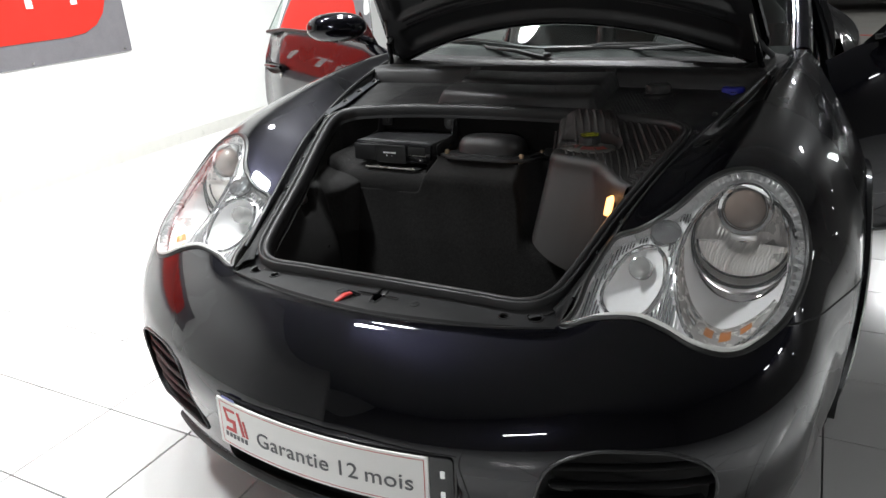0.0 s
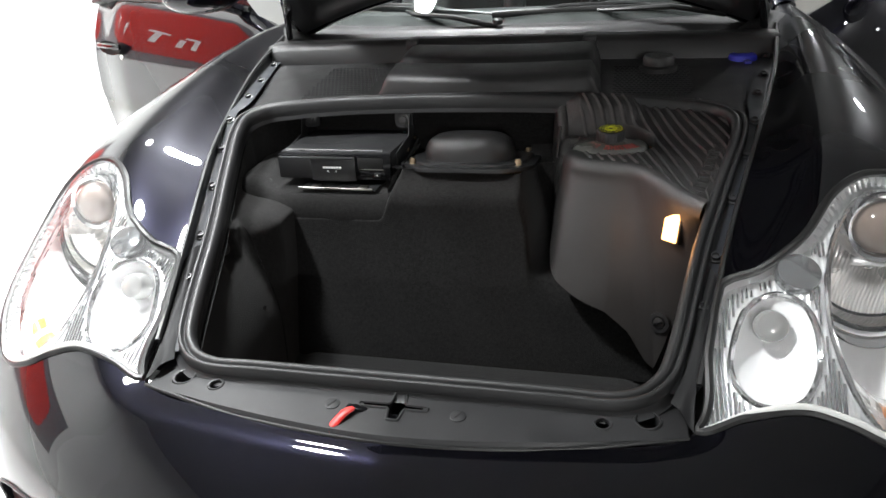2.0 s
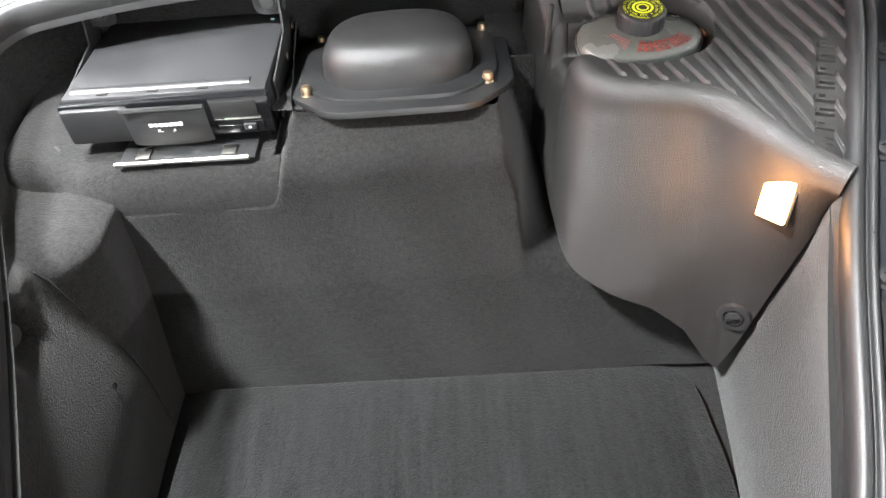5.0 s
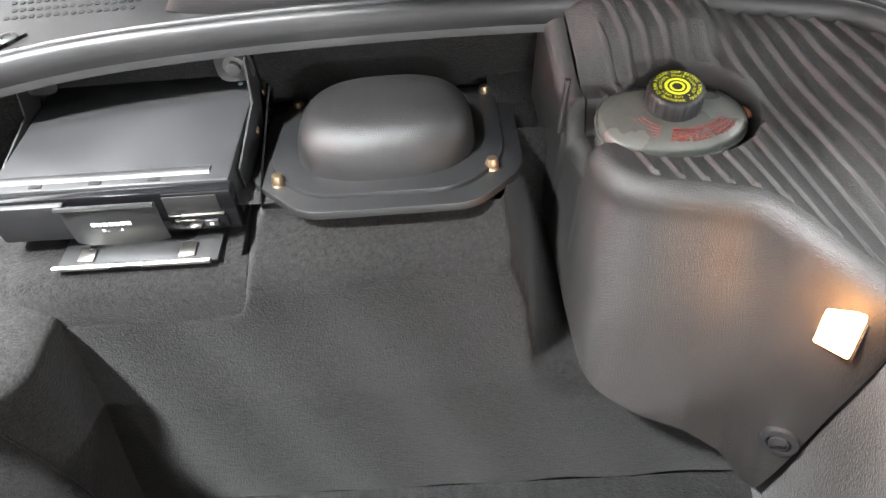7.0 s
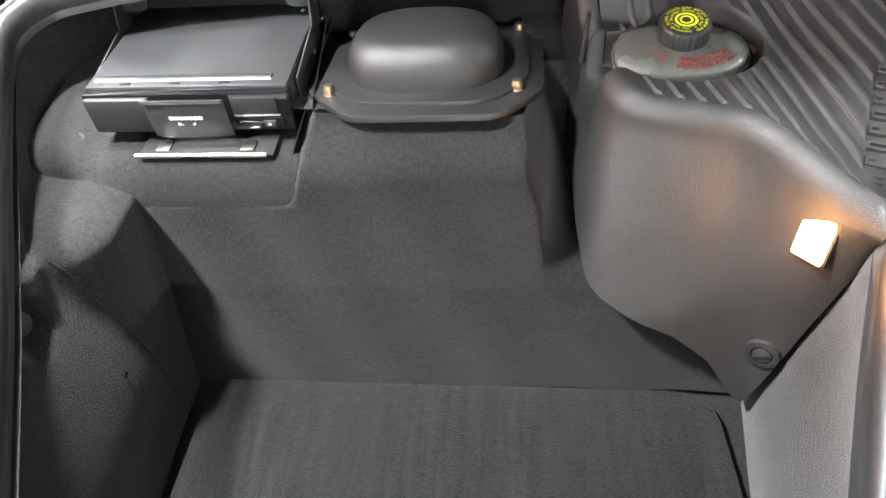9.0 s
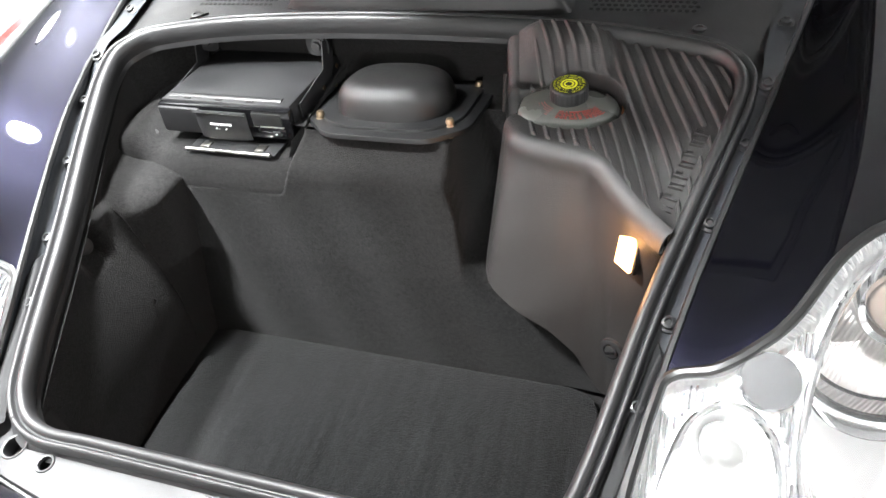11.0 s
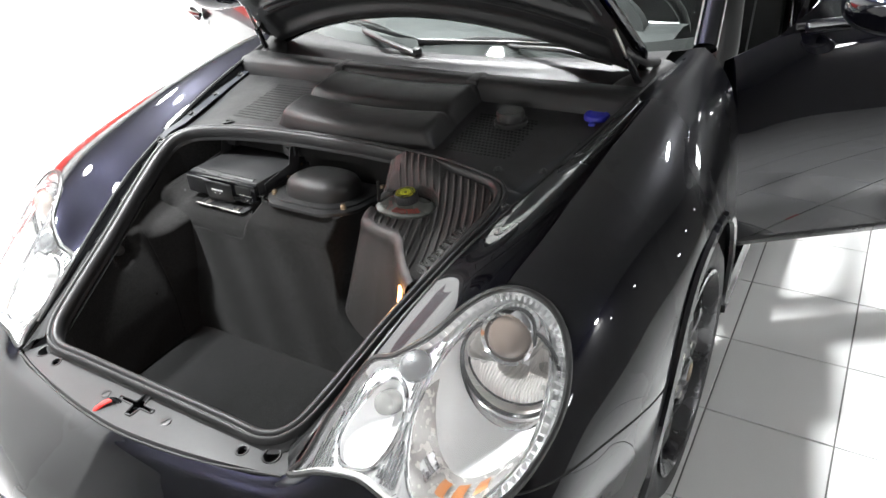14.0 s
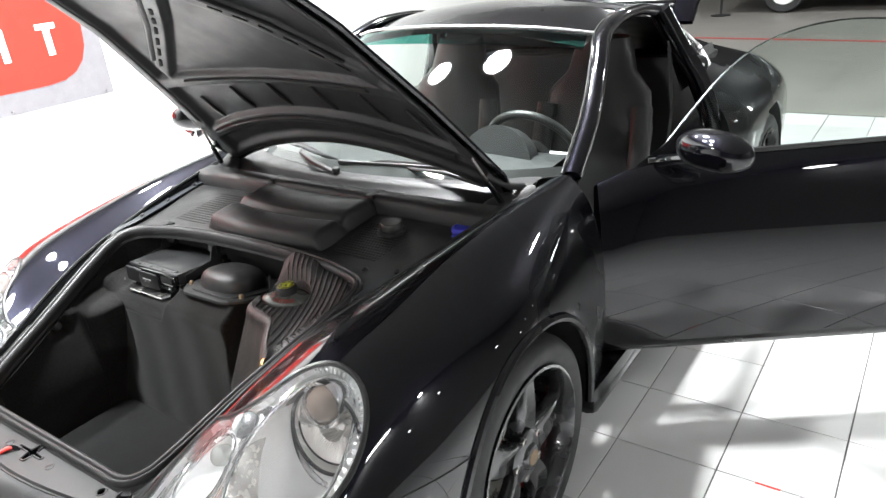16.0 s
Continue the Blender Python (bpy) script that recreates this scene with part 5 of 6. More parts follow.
rows = []
for z in list(np.linspace(FLOOR_Z - .01, .60, 40)) + list(np.linspace(.605, .716, 36)):
    rows.append([(x, y, min(z, .7085 - .19 * max(0.0, y - .775)) if .08 < x < .17 else z) for x in np.linspace(-.40, .385, 200) for y in (rear_front(x, z),)])
carpet("rear_carpet", rows, "charcoal carpet over the shock tower")
rows = [[(x, y, .711 - .19 * (y - .775) + .0015 * math.sin(x * 60)) for x in np.linspace(-.155, .106, 40)] for y in np.linspace(.765, .99, 30)]
carpet("tower_top", rows)
rows = [[(.103 + .28 * (top - z), y, z) for y, top in [(y, .711 - .19 * (y - .775)) for y in np.linspace(.80, .985, 16)] for z in (.58 + (top - .58) * f,)] for f in np.linspace(0, 1, 14)]
carpet("tower_side", rows)
rows = [[(x, y, z + .03 * (1 - step(x, -.44, -.39)) * step(z, .63, .67)) for x in np.linspace(-.46, -.150, 40)] for y, z in [(.699, .605), (.6945, .628), (.6965, .648), (.704, .662), (.717, .670)] + [(y, .6720 + .006 * step(y, .78, .95)) for y in np.linspace(.73, 1.0, 26)]]
carpet("ledge_carpet", rows)
rows = [[(x, y, .655 + .28 * (y - .80) - .13 * (1 - step(y, .80, .91)) + .10 * max(0.0, x - .12)) for x in np.linspace(.098, .176, 12)] for y in np.linspace(.80, .985, 20)]
carpet("gap_carpet", rows)
part("tower_side", sheet([[(-.142 - .42 * max(0.0, .71 - z), y, z) for z in np.linspace(.60, .705, 8)] for y in (.735, .86, .99)]), CARPET, car)
rows = [[(x, .985 - .05 * f, .60 + .190 * f) for x in np.linspace(-.47, .47, 50)] for f in np.linspace(0, 1, 14)]
carpet("bulkhead_carpet", rows)
for x, y, z, toward in ((-.400, .520, .646, (.9, -.2, .3)), (-.422, .752, .683, (.35, -.35, .85))):
    part("carpet_plug", lathe([(.013, -.004), (.013, .002), (.010, .004), (.0, .0045)], facing((x, y, z), toward), 20), TRIM, car)

part("carpet_hole", lathe([(.0045, .0015), (.0035, .0), (.0, -.001)], facing((left_wall(.541, .512) + .0015, .541, .512), (1, 0, 0)), 14), DARK, car)

# ---- speaker dome on the tower ----
TILT = Matrix.Translation((-.012, .860, .694)) @ pose(0, 0, 0, -10.8, 0, 0)
dome = thing("tower_cover", "black plastic dome cover on a plate with four studs", "cover", (-.012, .862, .71))
plate = rounded([(-.135, -.065), (-.075, -.128), (.085, -.128), (.135, -.075), (.135, .105), (.11, .120), (-.11, .120), (-.135, .10)], .02)
part("base_plate", slab(plate, -.002, .006, TILT, .002), PLATEBLACK, dome)
lip = rounded([(-.118, -.055), (-.07, -.108), (.075, -.108), (.118, -.06), (.118, .095), (-.118, .095)], .03)
part("plate_step", slab(lip, .006, .011, TILT, .002), PLATEBLACK, dome)
rows = []
for f in np.linspace(0, 1, 18):
    w = f * math.pi / 2
    r, z = math.cos(w) ** .42, math.sin(w) ** .75
    ring = []
    for k in range(48):
        a = 2 * math.pi * k / 48
        cx, cy = math.cos(a), math.sin(a)
        cx, cy = abs(cx) ** .75 * math.copysign(1, cx), abs(cy) ** .75 * math.copysign(1, cy)
        ring.append(TILT @ Vector((.090 * r * cx, -.012 + .076 * r * cy, .010 + .051 * z)))
    rows.append(ring)
part("dome", sheet(rows, closed_u=True), DOMEP, dome, "scuffed black moulded dome", 60)
for x, y, z in ((-.116, .786, .706), (.092, .788, .706), (-.117, .936, .678), (.094, .938, .679)):
    m = Matrix.Translation((x, y, z)) @ pose(0, 0, 0, -10, 0, 0)
    part("stud", lathe([(.0075, -.01), (.0075, .008), (.0062, .010), (.0068, .014), (.005, .019), (0, .020)], m, 14), BRASS, dome, "dull brass threaded stud")

# ---- disc changer ----
changer = thing("disc_changer", "black disc changer on a steel bracket at the trunk's rear", "disc changer", (-.27, .85, .70))
CD = Matrix.Translation((-.273, .764, .688)) @ pose(0, 0, 0, -3.0, 0, -0.6)
W = .117
part("case", box(bmesh.new(), (-W, .006, 0), (W, .185, .053), .003, CD), BLACKMETAL, changer)
part("case_rear", box(bmesh.new(), (-W + .10, .185, .006), (W - .012, .205, .050), .003, CD), BLACKMETAL, changer)
part("top_bead", piped([CD @ Vector((x, .022, .053)) for x in np.linspace(-W + .008, W - .02, 10)], .006, sides=8, flat=.35), BLACKMETAL, changer)
for x in (-.07, -.012, .045):
    part("vent_slot", box(bmesh.new(), (x - .006, .010, .0525), (x + .006, .014, .0540), 0, CD), DARK, changer)
part("front_frame", box(bmesh.new(), (-W - .002, -.004, -.001), (W + .002, .010, .050), .003, CD), GLOSSBLACK, changer)
part("front_left", box(bmesh.new(), (-W, -.010, .002), (-.040, .0, .046), .003, CD), TRIM, changer)
rows = []
for z in np.linspace(.0, .048, 8):
    rows.append([CD @ Vector((x, -.012 - .006 * math.sin((x + .044) / .094 * math.pi) ** .5 - .002 * (1 - abs(z - .024) / .024), z)) for x in np.linspace(-.044, .0495, 14)])
part("sliding_door", sheet(rows, True), TRIM, changer, "curved black sliding door")
part("door_edge", piped([CD @ Vector((x, -.017, .0475)) for x in np.linspace(-.044, .05, 6)], .0028, sides=6), TRIM, changer)
part("magazine_slot", box(bmesh.new(), (.052, -.005, .022), (.104, -.002, .044), .001, CD), DARK, changer)
part("magazine_edge", box(bmesh.new(), (.052, -.007, .0205), (.106, -.003, .0222), .0005, CD), STEEL, changer)
part("button_panel", box(bmesh.new(), (.052, -.006, .003), (.108, -.002, .019), .001, CD), GLOSSBLACK, changer)
part("eject_button", box(bmesh.new(), (.085, -.0085, .007), (.099, -.005, .015), .001, CD), TRIM, changer)
part("button_mark", box(bmesh.new(), (.0905, -.0092, .0098), (.0935, -.0084, .0122), 0, CD), WHITE, changer)
for k in range(7):
    part("label_mark", box(bmesh.new(), (-.016 + k * .0056, -.0198, .0265), (-.0115 + k * .0056, -.0190, .0305), 0, CD), WHITE, changer)
for k in range(5):
    part("label_mark", box(bmesh.new(), (-.008 + k * .0042, -.0196, .0195), (-.0048 + k * .0042, -.0188, .0225), 0, CD), WHITE, changer)
part("blue_dot", lathe([(.0028, .053), (.0028, .0537), (0, .0538)], CD @ Matrix.Translation((.100, .165, 0)), 14), material("pale_blue_dot", (.45, .75, .78), .4), changer)
for x, sgn in ((W + .003, 1), (-W - .003, -1)):
    part("bracket_arm", slab([(.03, -.004), (.12, -.004), (.16, .058), (.168, .098), (.136, .098), (.122, .058), (.03, .045)], 0, .0022, CD @ Matrix(((0, 0, sgn, x), (1, 0, 0, 0), (0, 1, 0, 0), (0, 0, 0, 1)))), BLACKMETAL, changer)
    ear = CD @ Matrix.Translation((x - sgn * .014, .150, .086))
    part("bracket_ear", slab(rounded([(-.02, -.018), (.02, -.018), (.02, .018), (-.02, .018)], .014), 0, .003, ear @ pose(0, 0, 0, 90, 0, 0)), BLACKMETAL, changer)
    part("hex_bolt", lathe([(.012, 0), (.012, .002), (.0075, .003), (.0075, .009), (.006, .0095), (0, .008)], ear @ pose(0, 0, 0, 90, 0, 0) @ Matrix.Translation((0, 0, .002)), 12), DULLSTEEL, changer, "dull steel hex bolt")
    for y, z in ((.06, .012), (.11, .030), (.15, .015), (.165, .042)):
        part("case_screw", lathe([(.004, 0), (.004, .0015), (0, .002)], CD @ Matrix.Translation((x + sgn * .0022, y, z)) @ pose(0, 0, 0, 0, 90 * sgn, 0), 12), BRASS, changer)
part("foot_plate", box(bmesh.new(), (-.062, -.036, -.013), (.096, .06, -.0105), .0005, CD), PLATEBLACK, changer)
part("foot_rail", piped([CD @ Vector((-.064, -.038, -.009)), CD @ Vector((.090, -.038, -.009))], .0028, sides=8), STEEL, changer, "bright plate edge")
for x in (-.035, .065):
    part("foot_tab", box(bmesh.new(), (x - .008, -.030, -.0105), (x + .008, -.012, -.008), .0005, CD), STEEL, changer)

# ---- reservoir cover ----
cover = thing("reservoir_cover", "grained black plastic cover with curved raised ribs", "cover", (.30, .72, .47))
NEAR = spline([(.150, .925), (.162, .86), (.174, .80), (.180, .752), (.196, .719), (.226, .702), (.266, .692), (.306, .679), (.336, .643), (.362, .611), (.402, .572)], 120)
FOOT = spline([(.140, .925), (.150, .85), (.157, .78), (.161, .70), (.172, .645), (.205, .622), (.255, .606), (.306, .592), (.352, .574), (.390, .585), (.416, .592)], 120)
FAR = spline([(.152, .928), (.21, .912), (.30, .896), (.395, .874), (.445, .85), (.466, .80), (.460, .745), (.444, .69), (.430, .64), (.418, .60), (.408, .575)], 120)


def cover_top(x, y, w):
    near = .752 - .016 * step(x, .30, .40) + .055 * step(y, .84, .93)
    return near + (rim_z(y) - .010 - near) * step(w, .25, 1.0) + .020 * step(y, .848, .872) * step(x, .160, .205) * (1 - step(x, .280, .330)) * (1 - step(y, .905, .935))


tangent = np.gradient(NEAR, axis=0)
normal = np.stack([tangent[:, 1], -tangent[:, 0]], 1)
normal /= np.linalg.norm(normal, axis=1)[:, None]
normal = np.where(((FAR - NEAR) * normal).sum(1)[:, None] < 0, -normal, normal)
RES = Vector((.263, .806, 0))


def rib(x, y):
    """Curved parallel ribs, and the hollow round the reservoir."""
    e = math.hypot((x - RES.x - .003) / .072, (y - RES.y + .008) / .053)
    c = (x * .93 + y * .30 + .5 * (y - .72) ** 2) / .0166
    ridge = step(math.cos(c * 2 * math.pi), .48, .80)
    bare = (1 - step(y, .775, .785)) * (1 - step(x, .200, .206))
    bare = max(bare, step(.301 * (y - .722) - x + .441, -.002, .0) * step(x - .422 - .301 * (y - .722), -.002, .0) * step(y, .60, .605) * (1 - step(y, .745, .75)))
    bare = max(bare, (1 - step(x, .200, .206)) * step(y, .80, .81))
    d = -.040 * (1 - step(e, .93, 1.03))
    return .0036 * ridge * (1 - bare) * step(e, 1.03, 1.07) + d


def notch(x, y):
    """The gap in the cover's flank through which the tank shows."""
    return -.040 * step(y, .770, .779) * (1 - step(y, .828, .834)) * (1 - step(x, .225, .235))


rows = []
low = np.interp(np.linspace(0, 1, 120), [0, .3, .45, .55, .62, .70, .76, .80, .84, .90, 1], [.60, .575, .545, .522, .512, .480, .435, .420, .475, .566, .680])
for f in list(np.linspace(1, .1, 14)) + [.05, 0]:
    row = []
    for k in range(120):
        edge = cover_top(*NEAR[k], 0) + notch(*NEAR[k])
        q = NEAR[k] + (FOOT[k] - NEAR[k]) * f
        row.append((q[0], q[1], edge - .026 + (low[k] - edge + .026) * f))
    rows.append(row)
for w in np.linspace(10, 90, 7):
    w = radians(w)
    row = []
    for k in range(120):
        q = NEAR[k] + normal[k] * .0195 * (1 - math.cos(w))
        row.append((q[0], q[1], cover_top(*NEAR[k], 0) + notch(*NEAR[k]) - .026 * (1 - math.sin(w))))
    rows.append(row)
part("cover_wall", sheet(rows), GRAIN, cover, "", 70)
rows_wall = rows
rows = []
EDGE_A, EDGE_B = NEAR + normal * .0195, FAR
fine = np.linspace(0, 119, 330)
EDGE_A, EDGE_B = (np.stack([np.interp(fine, range(120), e[:, c]) for c in (0, 1)], 1) for e in (EDGE_A, EDGE_B))
for w in np.linspace(0, 1, 240):
    row = []
    for a, b in zip(EDGE_A, EDGE_B):
        q = a + (b - a) * w
        gone = w * math.hypot(*(b - a))
        row.append((q[0], q[1], cover_top(q[0], q[1], w) + min(rib(*q) * step(gone, .004, .009), notch(*q) or 1.0)))
    rows.append(row)
part("ribbed_top", sheet(rows), GRAIN, cover, "ribbed top panel", 60)
part("notch_flange", piped([(.168, .836, .776), (.166, .834, .752), (.163, .832, .716)], .0030, sides=8), GRAIN, cover)
for k in range(9):
    y = .612 + k * .0155
    x = .4315 + .301 * (y - .722)
    m = Matrix.Translation((x, y, cover_top(x, y, .86) + .001)) @ pose(0, 0, 0, 8, 3, -17)
    for lo, hi in (((-.0085, -.0052, -.003), (.0085, -.0030, .0020)), ((-.0085, .0018, -.003), ((.0085 if k % 2 else .0), .0040, .0020)), ((-.0085, -.0052, -.003), (-.0062, .0040, .0020))):
        part("embossed_bar", box(bmesh.new(), lo, hi, .0005, m, 1), GRAIN, cover)
WALLROWS = np.array(rows_wall)
spot = np.unravel_index(((WALLROWS - np.array((.354, .588, .512))) ** 2).sum(2).argmin(), WALLROWS.shape[:2])
ahead = np.cross(WALLROWS[spot[0] + 1, spot[1]] - WALLROWS[spot[0] - 1, spot[1]], WALLROWS[spot[0], spot[1] + 2] - WALLROWS[spot[0], spot[1] - 2])
AIM = Vector(ahead if ahead[1] < 0 else -ahead).normalized()
PLUG = Vector(WALLROWS[spot]) + AIM * .003
part("fixing_plug", lathe([(.019, -.004), (.018, .0015), (.012, .002), (.0105, -.002), (.0095, .003), (.006, .004), (0, .004)], facing(PLUG, AIM), 26), TRIM, cover)
part("plug_head", boxed((-.008, -.002, .002), (.008, .002, .006), .001, facing(PLUG, AIM, 35)), GLOSSBLACK, cover)

lampthing = thing("trunk_lamp", "lit rectangular warm-white trunk lamp in the cover", "lamp", (.36, .605, .66))
LAMPM = facing((.3635, .6045, .679), (-.76, -.60, .25), 8) @ Matrix.Diagonal((.86, .86, 1, 1))
part("lamp_frame", box(bmesh.new(), (-.021, -.030, -.010), (.021, .030, -.0025), .002, LAMPM), GRAIN, lampthing)
part("lamp_lens", box(bmesh.new(), (-.0175, -.028, -.006), (.0175, .028, .0015), .002, LAMPM), BULB, lampthing, "glowing warm-white lens")

reservoir = thing("fluid_reservoir", "grey translucent fluid reservoir with a black and yellow cap", "reservoir", (.263, .806, .70))
rows = []
for f, z in ((1.0, .700), (1.0, .742), (.985, .749), (.93, .753), (.70, .757), (.40, .760), (.25, .761)):
    rows.append([(RES.x + .004 + (.063 * f * math.cos(w) if math.cos(w) > 0 else -.074 * f * abs(math.cos(w)) ** .6), RES.y + .048 * f * (math.sin(w) if math.cos(w) > 0 else math.copysign(abs(math.sin(w)) ** .75, math.sin(w))) - .004, z) for w in np.linspace(0, 2 * math.pi, 80, endpoint=False)])
part("tank", sheet(rows, closed_u=True), TANK, reservoir, "grey translucent tank")
part("tank_seam", piped([Vector(q) * 1.0 for q in rows[1]], .0018, True, 6), TANK, reservoir)
CAP = Matrix.Translation((.262, .808, .760)) @ pose(0, 0, 0, 3, 0, 0) @ Matrix.Diagonal((.88, .88, .82, 1))
rows = []
for r, z in ((.0295, 0), (.0295, .002), (.0285, .004), (.0285, .020), (.0275, .0235), (.025, .025), (.0, .0255)):
    rows.append([CAP @ Vector(((r + (.0011 if .003 < z < .022 and k % 4 < 2 else 0)) * math.cos(w), (r + (.0011 if .003 < z < .022 and k % 4 < 2 else 0)) * math.sin(w), z)) for k, w in enumerate(np.linspace(0, 2 * math.pi, 112, endpoint=False))])
part("cap", sheet(rows, closed_u=True), TRIM, reservoir, "black knurled cap")
bm = bmesh.new()
for text, r, size in (("WARNING CLEAN FILLER CAP BEFORE REMOVING", .0222, .0052), ("USE ONLY ORIGINAL BRAKE FLUID DOT 4", .0168, .0044)):
    for k, ch in enumerate(text):
        if ch != " ":
            w = -2 * math.pi * k / (len(text) + 2)
            lettering(ch, size, CAP @ Matrix.Translation((r * math.sin(-w + math.pi), r * math.cos(-w + math.pi), .0258)) @ pose(0, 0, 0, 0, 0, math.degrees(w) + 180), bm, .0001)
part("cap_print", bm, YELLOW, reservoir, "yellow warning print")
bm = bmesh.new()
for r, t in ((.0115, .0015), (.0065, .0012)):
    tube(bm, [CAP @ Vector((r * math.cos(w), r * math.sin(w), .0256)) for w in np.linspace(0, 2 * math.pi, 30, endpoint=False)], t, True, 6, .4)
part("cap_mark", bm, YELLOW, reservoir)
bm = bmesh.new()
for a0, n in ((200, 6), (255, 6), (300, 5)):
    for k in range(n):
        w = radians(a0 + k * 7)
        for r in (.60, .66, .72, .78, .84):
            m = Matrix.Translation((RES.x + .004 + .063 * r * math.cos(w), RES.y - .004 + .048 * r * math.sin(w), .7590 - .0035 * max(0, r - .6) / .3)) @ pose(0, 0, 0, 0, 0, math.degrees(w) + 90)
            box(bm, (-.0028, -.0005, -.001), (random.uniform(-.001, .0028), .0005, .0005), 0, m)
part("tank_print", bm, REDPRINT, reservoir, "small red printed bars")
part("amber_edge", piped([(RES.x + .072 * math.cos(w), RES.y + .056 * math.sin(w), .744) for w in np.linspace(-.1, 1.2, 16)], .0020, sides=6), material("amber_plastic", (.42, .16, .06), .4), reservoir)

# ---- cowl tray behind the well ----
TRAY_X = [0, .16, .30, .40, .452, .478, .500]
TRAY_Y = [.937, .933, .920, .898, .877, .835, .790]


def tray_z(x, y):
    return .799 + .021 * step(y, .90, 1.25) - .010 * (1 - step(y, .78, .90)) - .010 * x * x


rows = []
for f in np.linspace(0, 1, 40):
    row = []
    for u in np.linspace(-1, 1, 90):
        y0 = float(np.interp(abs(u) * .50, TRAY_X, TRAY_Y))
        x, y = u * (.50 + .10 * f), y0 + (1.25 - y0) * f
        row.append((x, y, tray_z(x, y) - .012 * (1 - step(f, 0, .02))))
    rows.append(row)
cowl = part("cowl_tray", sheet(rows), COWL, car, "black plastic cowl tray with perforated vents")
for x0, x1, y0, y1 in ((-.415, -.268, .985, 1.19), (.265, .42, .985, 1.17)):
    bm = bmesh.new()
    for i in range(16):
        for j in range(15):
            x, y = x0 + (i + .5 * (j % 2)) * (x1 - x0) / 16, y0 + j * (y1 - y0) / 15
            lathe([(.0037, -.002), (.0037, .0006), (0, .0006)], Matrix.Translation((x, y, tray_z(x, y))), 6, bm)
    tagged(part("vent_hole", bm, DARK, cowl), kind="stuff")
rows = []
for y, z in ((.940, .800), (.942, .832), (.950, .843), (.966, .848), (1.03, .855), (1.042, .852), (1.05, .843), (1.062, .844), (1.07, .854), (1.085, .860), (1.17, .866), (1.20, .862), (1.207, .82)):
    rows.append([(x, y + .055 * (1 - (x / .235) ** 2) * -.5 + .03, z - (z - .803) * step(abs(x), .205, .238) ** 2) for x in np.linspace(-.238, .238, 60)])
part("battery_cover", sheet(rows), COWL, car, "long black plastic cover with stepped front", 35)
rows = []
for y, z in ((1.222, .812), (1.228, .858), (1.242, .872), (1.27, .873), (1.279, .850), (1.295, .846), (1.308, .872), (1.34, .880), (1.385, .881)):
    rows.append([(x, y + .17 * (x / .62) ** 2 * step(y, 1.23, 1.36), z - .010 * (x / .62) ** 2) for x in np.linspace(-.615, .615, 60)])
part("cowl_rail", sheet(rows), COWL, car, "stepped black plastic cowl rail", 30)
for x in (-.225, .203):
    part("rail_clip", boxed((x - .016, 1.225, .845), (x + .016, 1.29, .872), .006), COWL, car)
for s in (1, -1):
    part("cowl_end", piped(spline([(s * .545, 1.295, .825), (s * .575, 1.34, .846), (s * .60, 1.39, .858), (s * .63, 1.45, .866)], 14), [.03] * 3 + [.045] * 3 + [.04] * 8, sides=10, flat=.45), COWL, car)
part("tray_screw", lathe([(.0115, 0), (.0115, .003), (.006, .0045), (.005, .002), (0, .002)], Matrix.Translation((-.40, .945, tray_z(.4, .945))), 16), DULLSTEEL, car)
part("tray_screw", lathe([(.0095, 0), (.0095, .003), (.005, .0045), (.004, .002), (0, .002)], Matrix.Translation((.42, .935, tray_z(.42, .935))), 16), BLACKMETAL, car)
knob = part("filler_knob", lathe([(.040, .0), (.040, .010), (.033, .013), (.033, .028), (.029, .033), (0, .034)], Matrix.Translation((.355, 1.135, .812)), 36), COWL, car, "round black filler knob")
part("washer_cap", lathe([(.030, 0), (.030, .010), (.027, .015), (.020, .017), (.018, .015), (0, .015)], Matrix.Translation((.538, 1.215, .812)), 36), BLUE, car, "blue plastic washer filler cap")
part("cap_tab", boxed((.535, 1.165, .815), (.55, 1.18, .822), .002), BLUE, car)

# ---- wipers ----
for pivot, knee, tip0, tip1 in (((-.03, 1.345, .880), (-.22, 1.37, .898), (-.05, 1.40, .898), (-.56, 1.54, .920)), ((.515, 1.385, .888), (.30, 1.385, .904), (.46, 1.455, .900), (-.05, 1.385, .903))):
    p, k, a, b = (Vector(v) for v in (pivot, knee, tip0, tip1))
    hold = a.lerp(b, .5)
    arm = part("wiper", piped([p, p.lerp(k, .6) + Vector((0, 0, .012)), k.lerp(hold, .6), hold], [.012, .010, .007, .006], sides=8, flat=.7), GASKET, car, "black windscreen wiper arm and blade")
    part("wiper_blade", piped([a, a.lerp(b, .5) + Vector((0, -.004, .004)), b], .0055, sides=8, flat=1.6), GASKET, arm)
    part("blade_bridge", piped([a.lerp(b, .15), a.lerp(b, .35) + Vector((0, 0, .014)), a.lerp(b, .65) + Vector((0, 0, .014)), a.lerp(b, .85)], .005, sides=6), GASKET, arm)
    part("pivot_nut", lathe([(.013, 0), (.013, .010), (.008, .014), (0, .014)], Matrix.Translation(p + Vector((0, 0, .006))), 14), BLACKMETAL, arm)

# ---- number plate ----
plate_thing = thing("number_plate", "white dealer plate with grey words on the front bumper", "number plate", (0, 0, .30))


def bent(x, z, lift=0.0):
    """A place on the gently bent plate: x across, z up from its middle."""
    return Vector((x - .008, -.024 + .42 * x * x + .06 * z - lift, .361 + z * .93))


def bend(bm):
    for v in bm.verts:
        v.co = bent(v.co.x, v.co.y, v.co.z)
    return bm


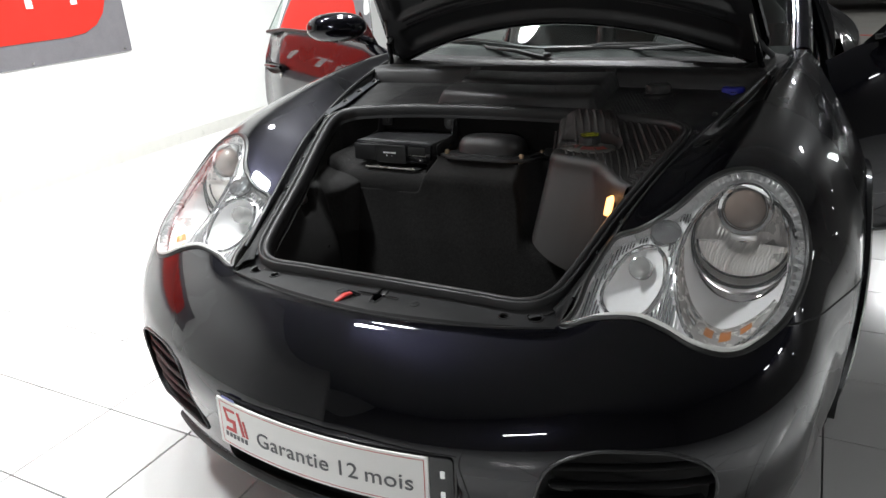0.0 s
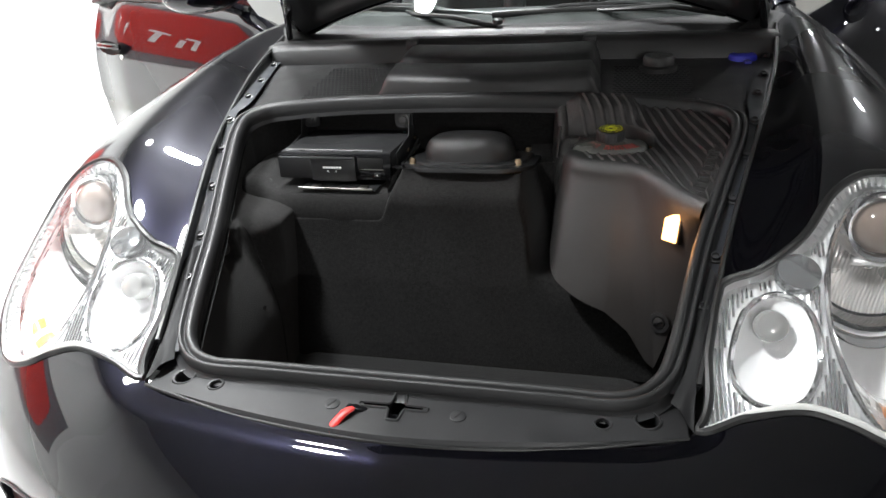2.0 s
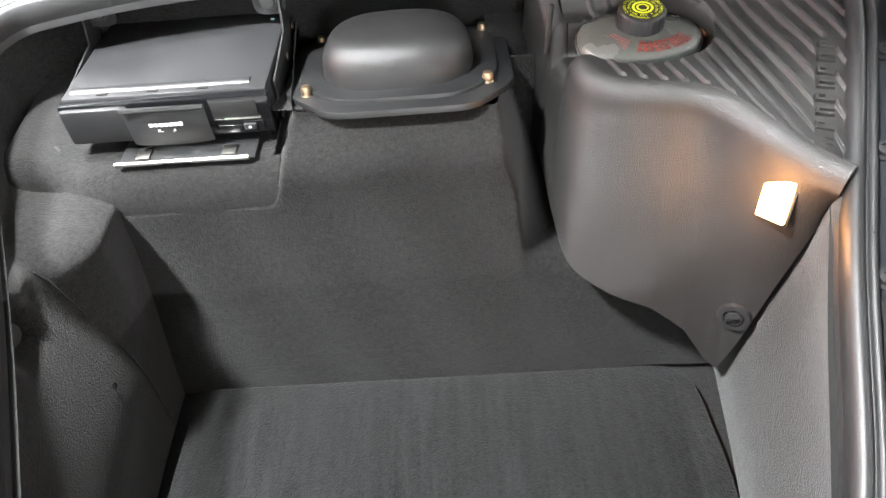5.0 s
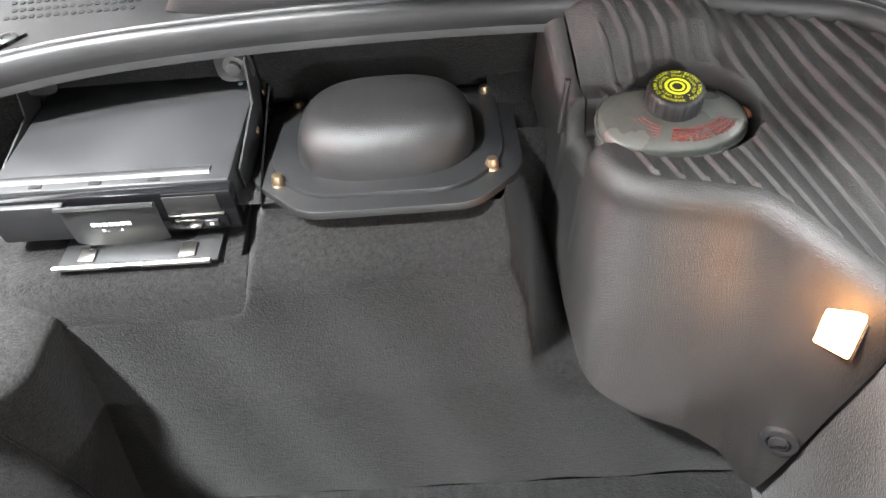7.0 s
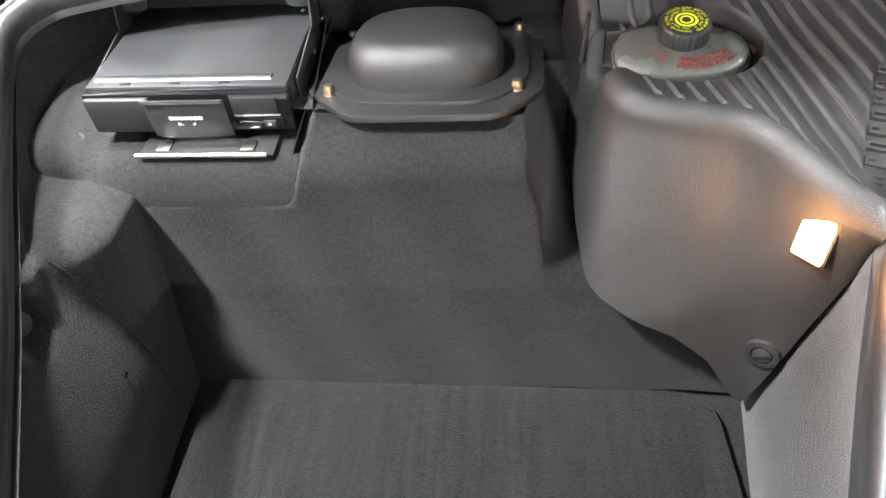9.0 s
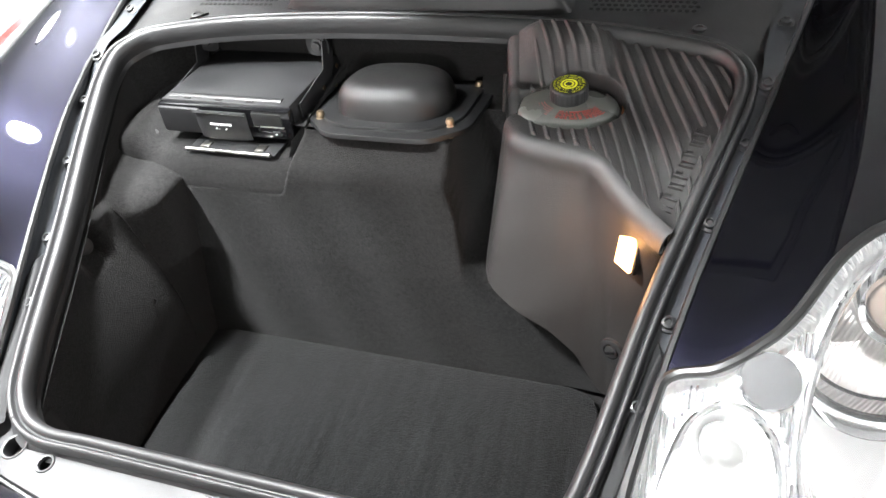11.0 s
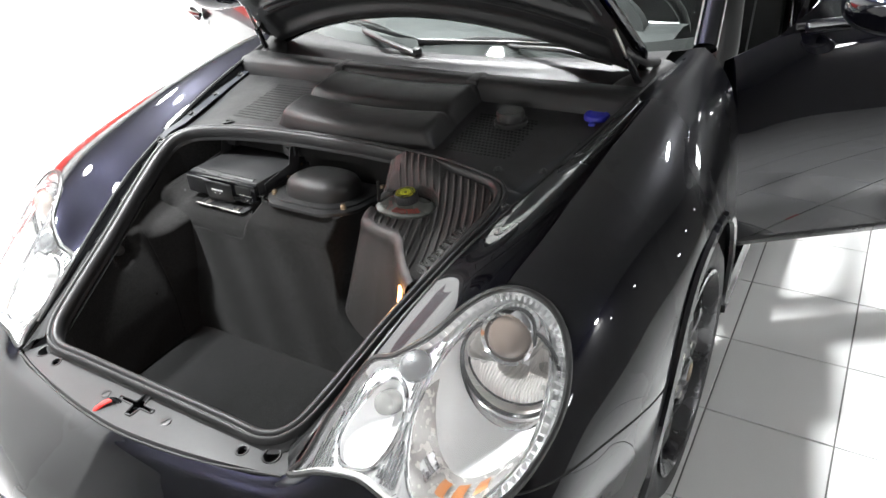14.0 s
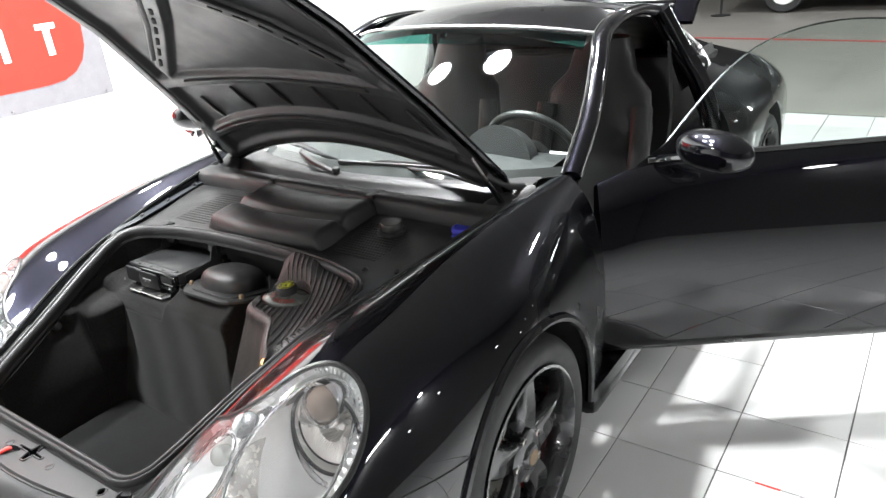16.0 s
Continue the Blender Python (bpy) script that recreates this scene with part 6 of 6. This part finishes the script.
def plated(name, x0, x1, z0, z1, lift0, lift1, mat, label="", radius=.004):
    bm = slab(rounded([(x0, z0), (x1, z0), (x1, z1), (x0, z1)], radius, 4), lift0, lift1)
    cuts = np.linspace(x0, x1, 16)[1:-1]
    for x in cuts:
        bmesh.ops.bisect_plane(bm, geom=bm.verts[:] + bm.edges[:] + bm.faces[:], plane_co=(x, 0, 0), plane_no=(1, 0, 0))
    return part(name, bend(bm), mat, plate_thing, label)


plated("holder", -.268, .272, -.062, .058, -.018, -.004, GLOSSBLACK, "black plate holder")
plated("plate_under", -.245, .268, -.054, .054, -.004, .0, GLOSSBLACK, "", .01)
plated("plate_board", -.260, .226, -.058, .054, .0, .0035, PLATEWHITE, "white printed board", .003)
for z in (-.052, .048):
    plated("red_border", -.25, .219, z - .0006, z + .0006, .0035, .0039, PLATERED, "", .0002)
for x in (-.25, .219):
    plated("red_border", x - .0006, x + .0006, -.052, .048, .0035, .0039, PLATERED, "", .0002)
for word, x in (("Garantie", -.058), ("12", .068), ("mois", .152)):
    part("plate_word", bend(lettering(word, .0485, Matrix.Translation((x, -.008, .0042)), spacing=1.04)), PLATEGREY, plate_thing, "grey printed word")
for outline in ([(-.240, .036), (-.205, .036), (-.205, .030), (-.232, .030), (-.226, .012), (-.205, .012), (-.205, -.018), (-.240, -.018), (-.234, -.010), (-.214, -.010), (-.214, .004), (-.232, .004)], [(-.199, .036), (-.192, .036), (-.180, -.018), (-.188, -.018)], [(-.184, .020), (-.178, .020), (-.170, -.018), (-.177, -.018)]):
    part("red_mark", bend(slab(outline, .0035, .0045)), PLATERED, plate_thing)
for k in range(6):
    plated("dark_bar", -.240 + k * .0115, -.232 + k * .0115, -.034, -.023, .0035, .0042, PLATEGREY, "", .0005)
for k in range(2):
    plated("pale_bar", .246, .254, -.034 + k * .045, -.018 + k * .045, .0005, .0012, SATIN, "", .002)
plated("blue_band", -.244, -.205, .046, .060, .0002, .0008, material("plate_blue", (.12, .12, .32), .4), "", .002)

# ---- far side: a parked car and a barrier post ----
parked = thing("parked_car", "dark grey parked car on the concrete floor", "car", (.6, 13.1, 0))
side = spline([(-1.55, .30), (-1.62, .52), (-1.50, .72), (-.70, .88), (-.10, 1.36), (1.30, 1.40), (2.05, .98), (2.70, .92), (2.82, .55), (2.72, .30)], 60)
profile = [(x, z) for x, z in side] + [(2.25, .22), (1.55, .22), (-.30, .22), (-1.10, .22)]
upright = Matrix(((1, 0, 0, 0), (0, 0, -1, 14.0), (0, 1, 0, 0), (0, 0, 0, 1)))
body = part("body", slab(profile, 0, 1.72, upright, .03), material("dark_grey_car_paint", (.012, .012, .014), .3, coat=1.0), parked)
for x0, x1, top in ((-.22, .62, 1.26), (.70, 1.42, 1.28)):
    part("side_window", slab([(x0 - .22 if x0 < 0 else x0, .94), (x1, .94), (x1 - .02, top), (x0 + .06, top - .04)], 1.722, 1.730, upright), GLOSSBLACK, parked)
for x in (-.68, 1.92):
    m = Matrix.Translation((x, 12.36, .31)) @ pose(0, 0, 0, 90, 0, 0)
    wheel = part("wheel", lathe([(.19, -.10), (.29, -.11), (.31, -.08), (.31, .08), (.29, .11), (.19, .10)], m, 40), TYRE, parked)
    part("rim", lathe([(.20, .09), (.19, .10), (.17, .07), (.06, .06), (.05, .09), (0, .09)], m, 40), SATIN, wheel, "silver wheel rim")
post = thing("barrier_post", "thin dark barrier post standing on the concrete", "post", (-1.55, 12.06, 0))
part("pole", lathe([(.0, 0), (.02, 0), (.02, .95), (.0, .96)], Matrix.Translation((-1.55, 12.06, 0)), 14), BLACKMETAL, post)
part("foot", lathe([(.0, 0), (.15, 0), (.15, .012), (.02, .03)], Matrix.Translation((-1.55, 12.06, 0)), 24), BLACKMETAL, post)

# ---- tiles, nearest first ----
me = bpy.data.meshes.new("tile")
bm = box(bmesh.new(), (-TI / 2 + .0021, -TI / 2 + .0021, -.008), (TI / 2 - .0021, TI / 2 - .0021, 0), .0012, segments=1)
bm.to_mesh(me)
bm.free()
me.materials.append(TILE)
spots = []
for i in range(int((WEST - TX) // TI) - 1, int((EAST - TX) // TI) + 2):
    for j in range(int((SOUTH - TY) // TI) - 1, 15):
        x, y = TX + (i + .5) * TI, TY + (j + .5) * TI
        if WEST - .3 < x < EAST and SOUTH < y < EDGE:
            spots.append((x, y))
spots.sort(key=lambda q: min((q[0] + 1.3) ** 2 + (q[1] - .6) ** 2, (q[0] - 1.5) ** 2 + (q[1] - 1.5) ** 2))
for x, y in spots[:290]:
    ob = new("tile", me)
    ob.parent = floor
    ob.location = (x, y, random.uniform(-.0004, .0004))
verts, faces = [], []
h = TI / 2 - .0021
for x, y in spots[290:]:
    n = len(verts)
    for z, g in ((0, h - .0012), (-.0012, h), (-.008, h)):
        verts += [(x - g, y - g, z), (x + g, y - g, z), (x + g, y + g, z), (x - g, y + g, z)]
    faces.append((n, n + 1, n + 2, n + 3))
    for k in range(4):
        for r in (0, 4):
            faces.append((n + r + k, n + r + 4 + k, n + r + 4 + (k + 1) % 4, n + r + (k + 1) % 4))
me = bpy.data.meshes.new("far_tiles")
me.from_pydata(verts, [], faces)
me.materials.append(TILE)
ob = new("far_tiles", me)
ob.parent = floor
tagged(ob, kind="stuff")
tagged(part("floor_tape", boxed((1.288, 1.530, .0), (1.357, 1.538, .0006)), RED), "short strip of red tape on the tiles", "tape")
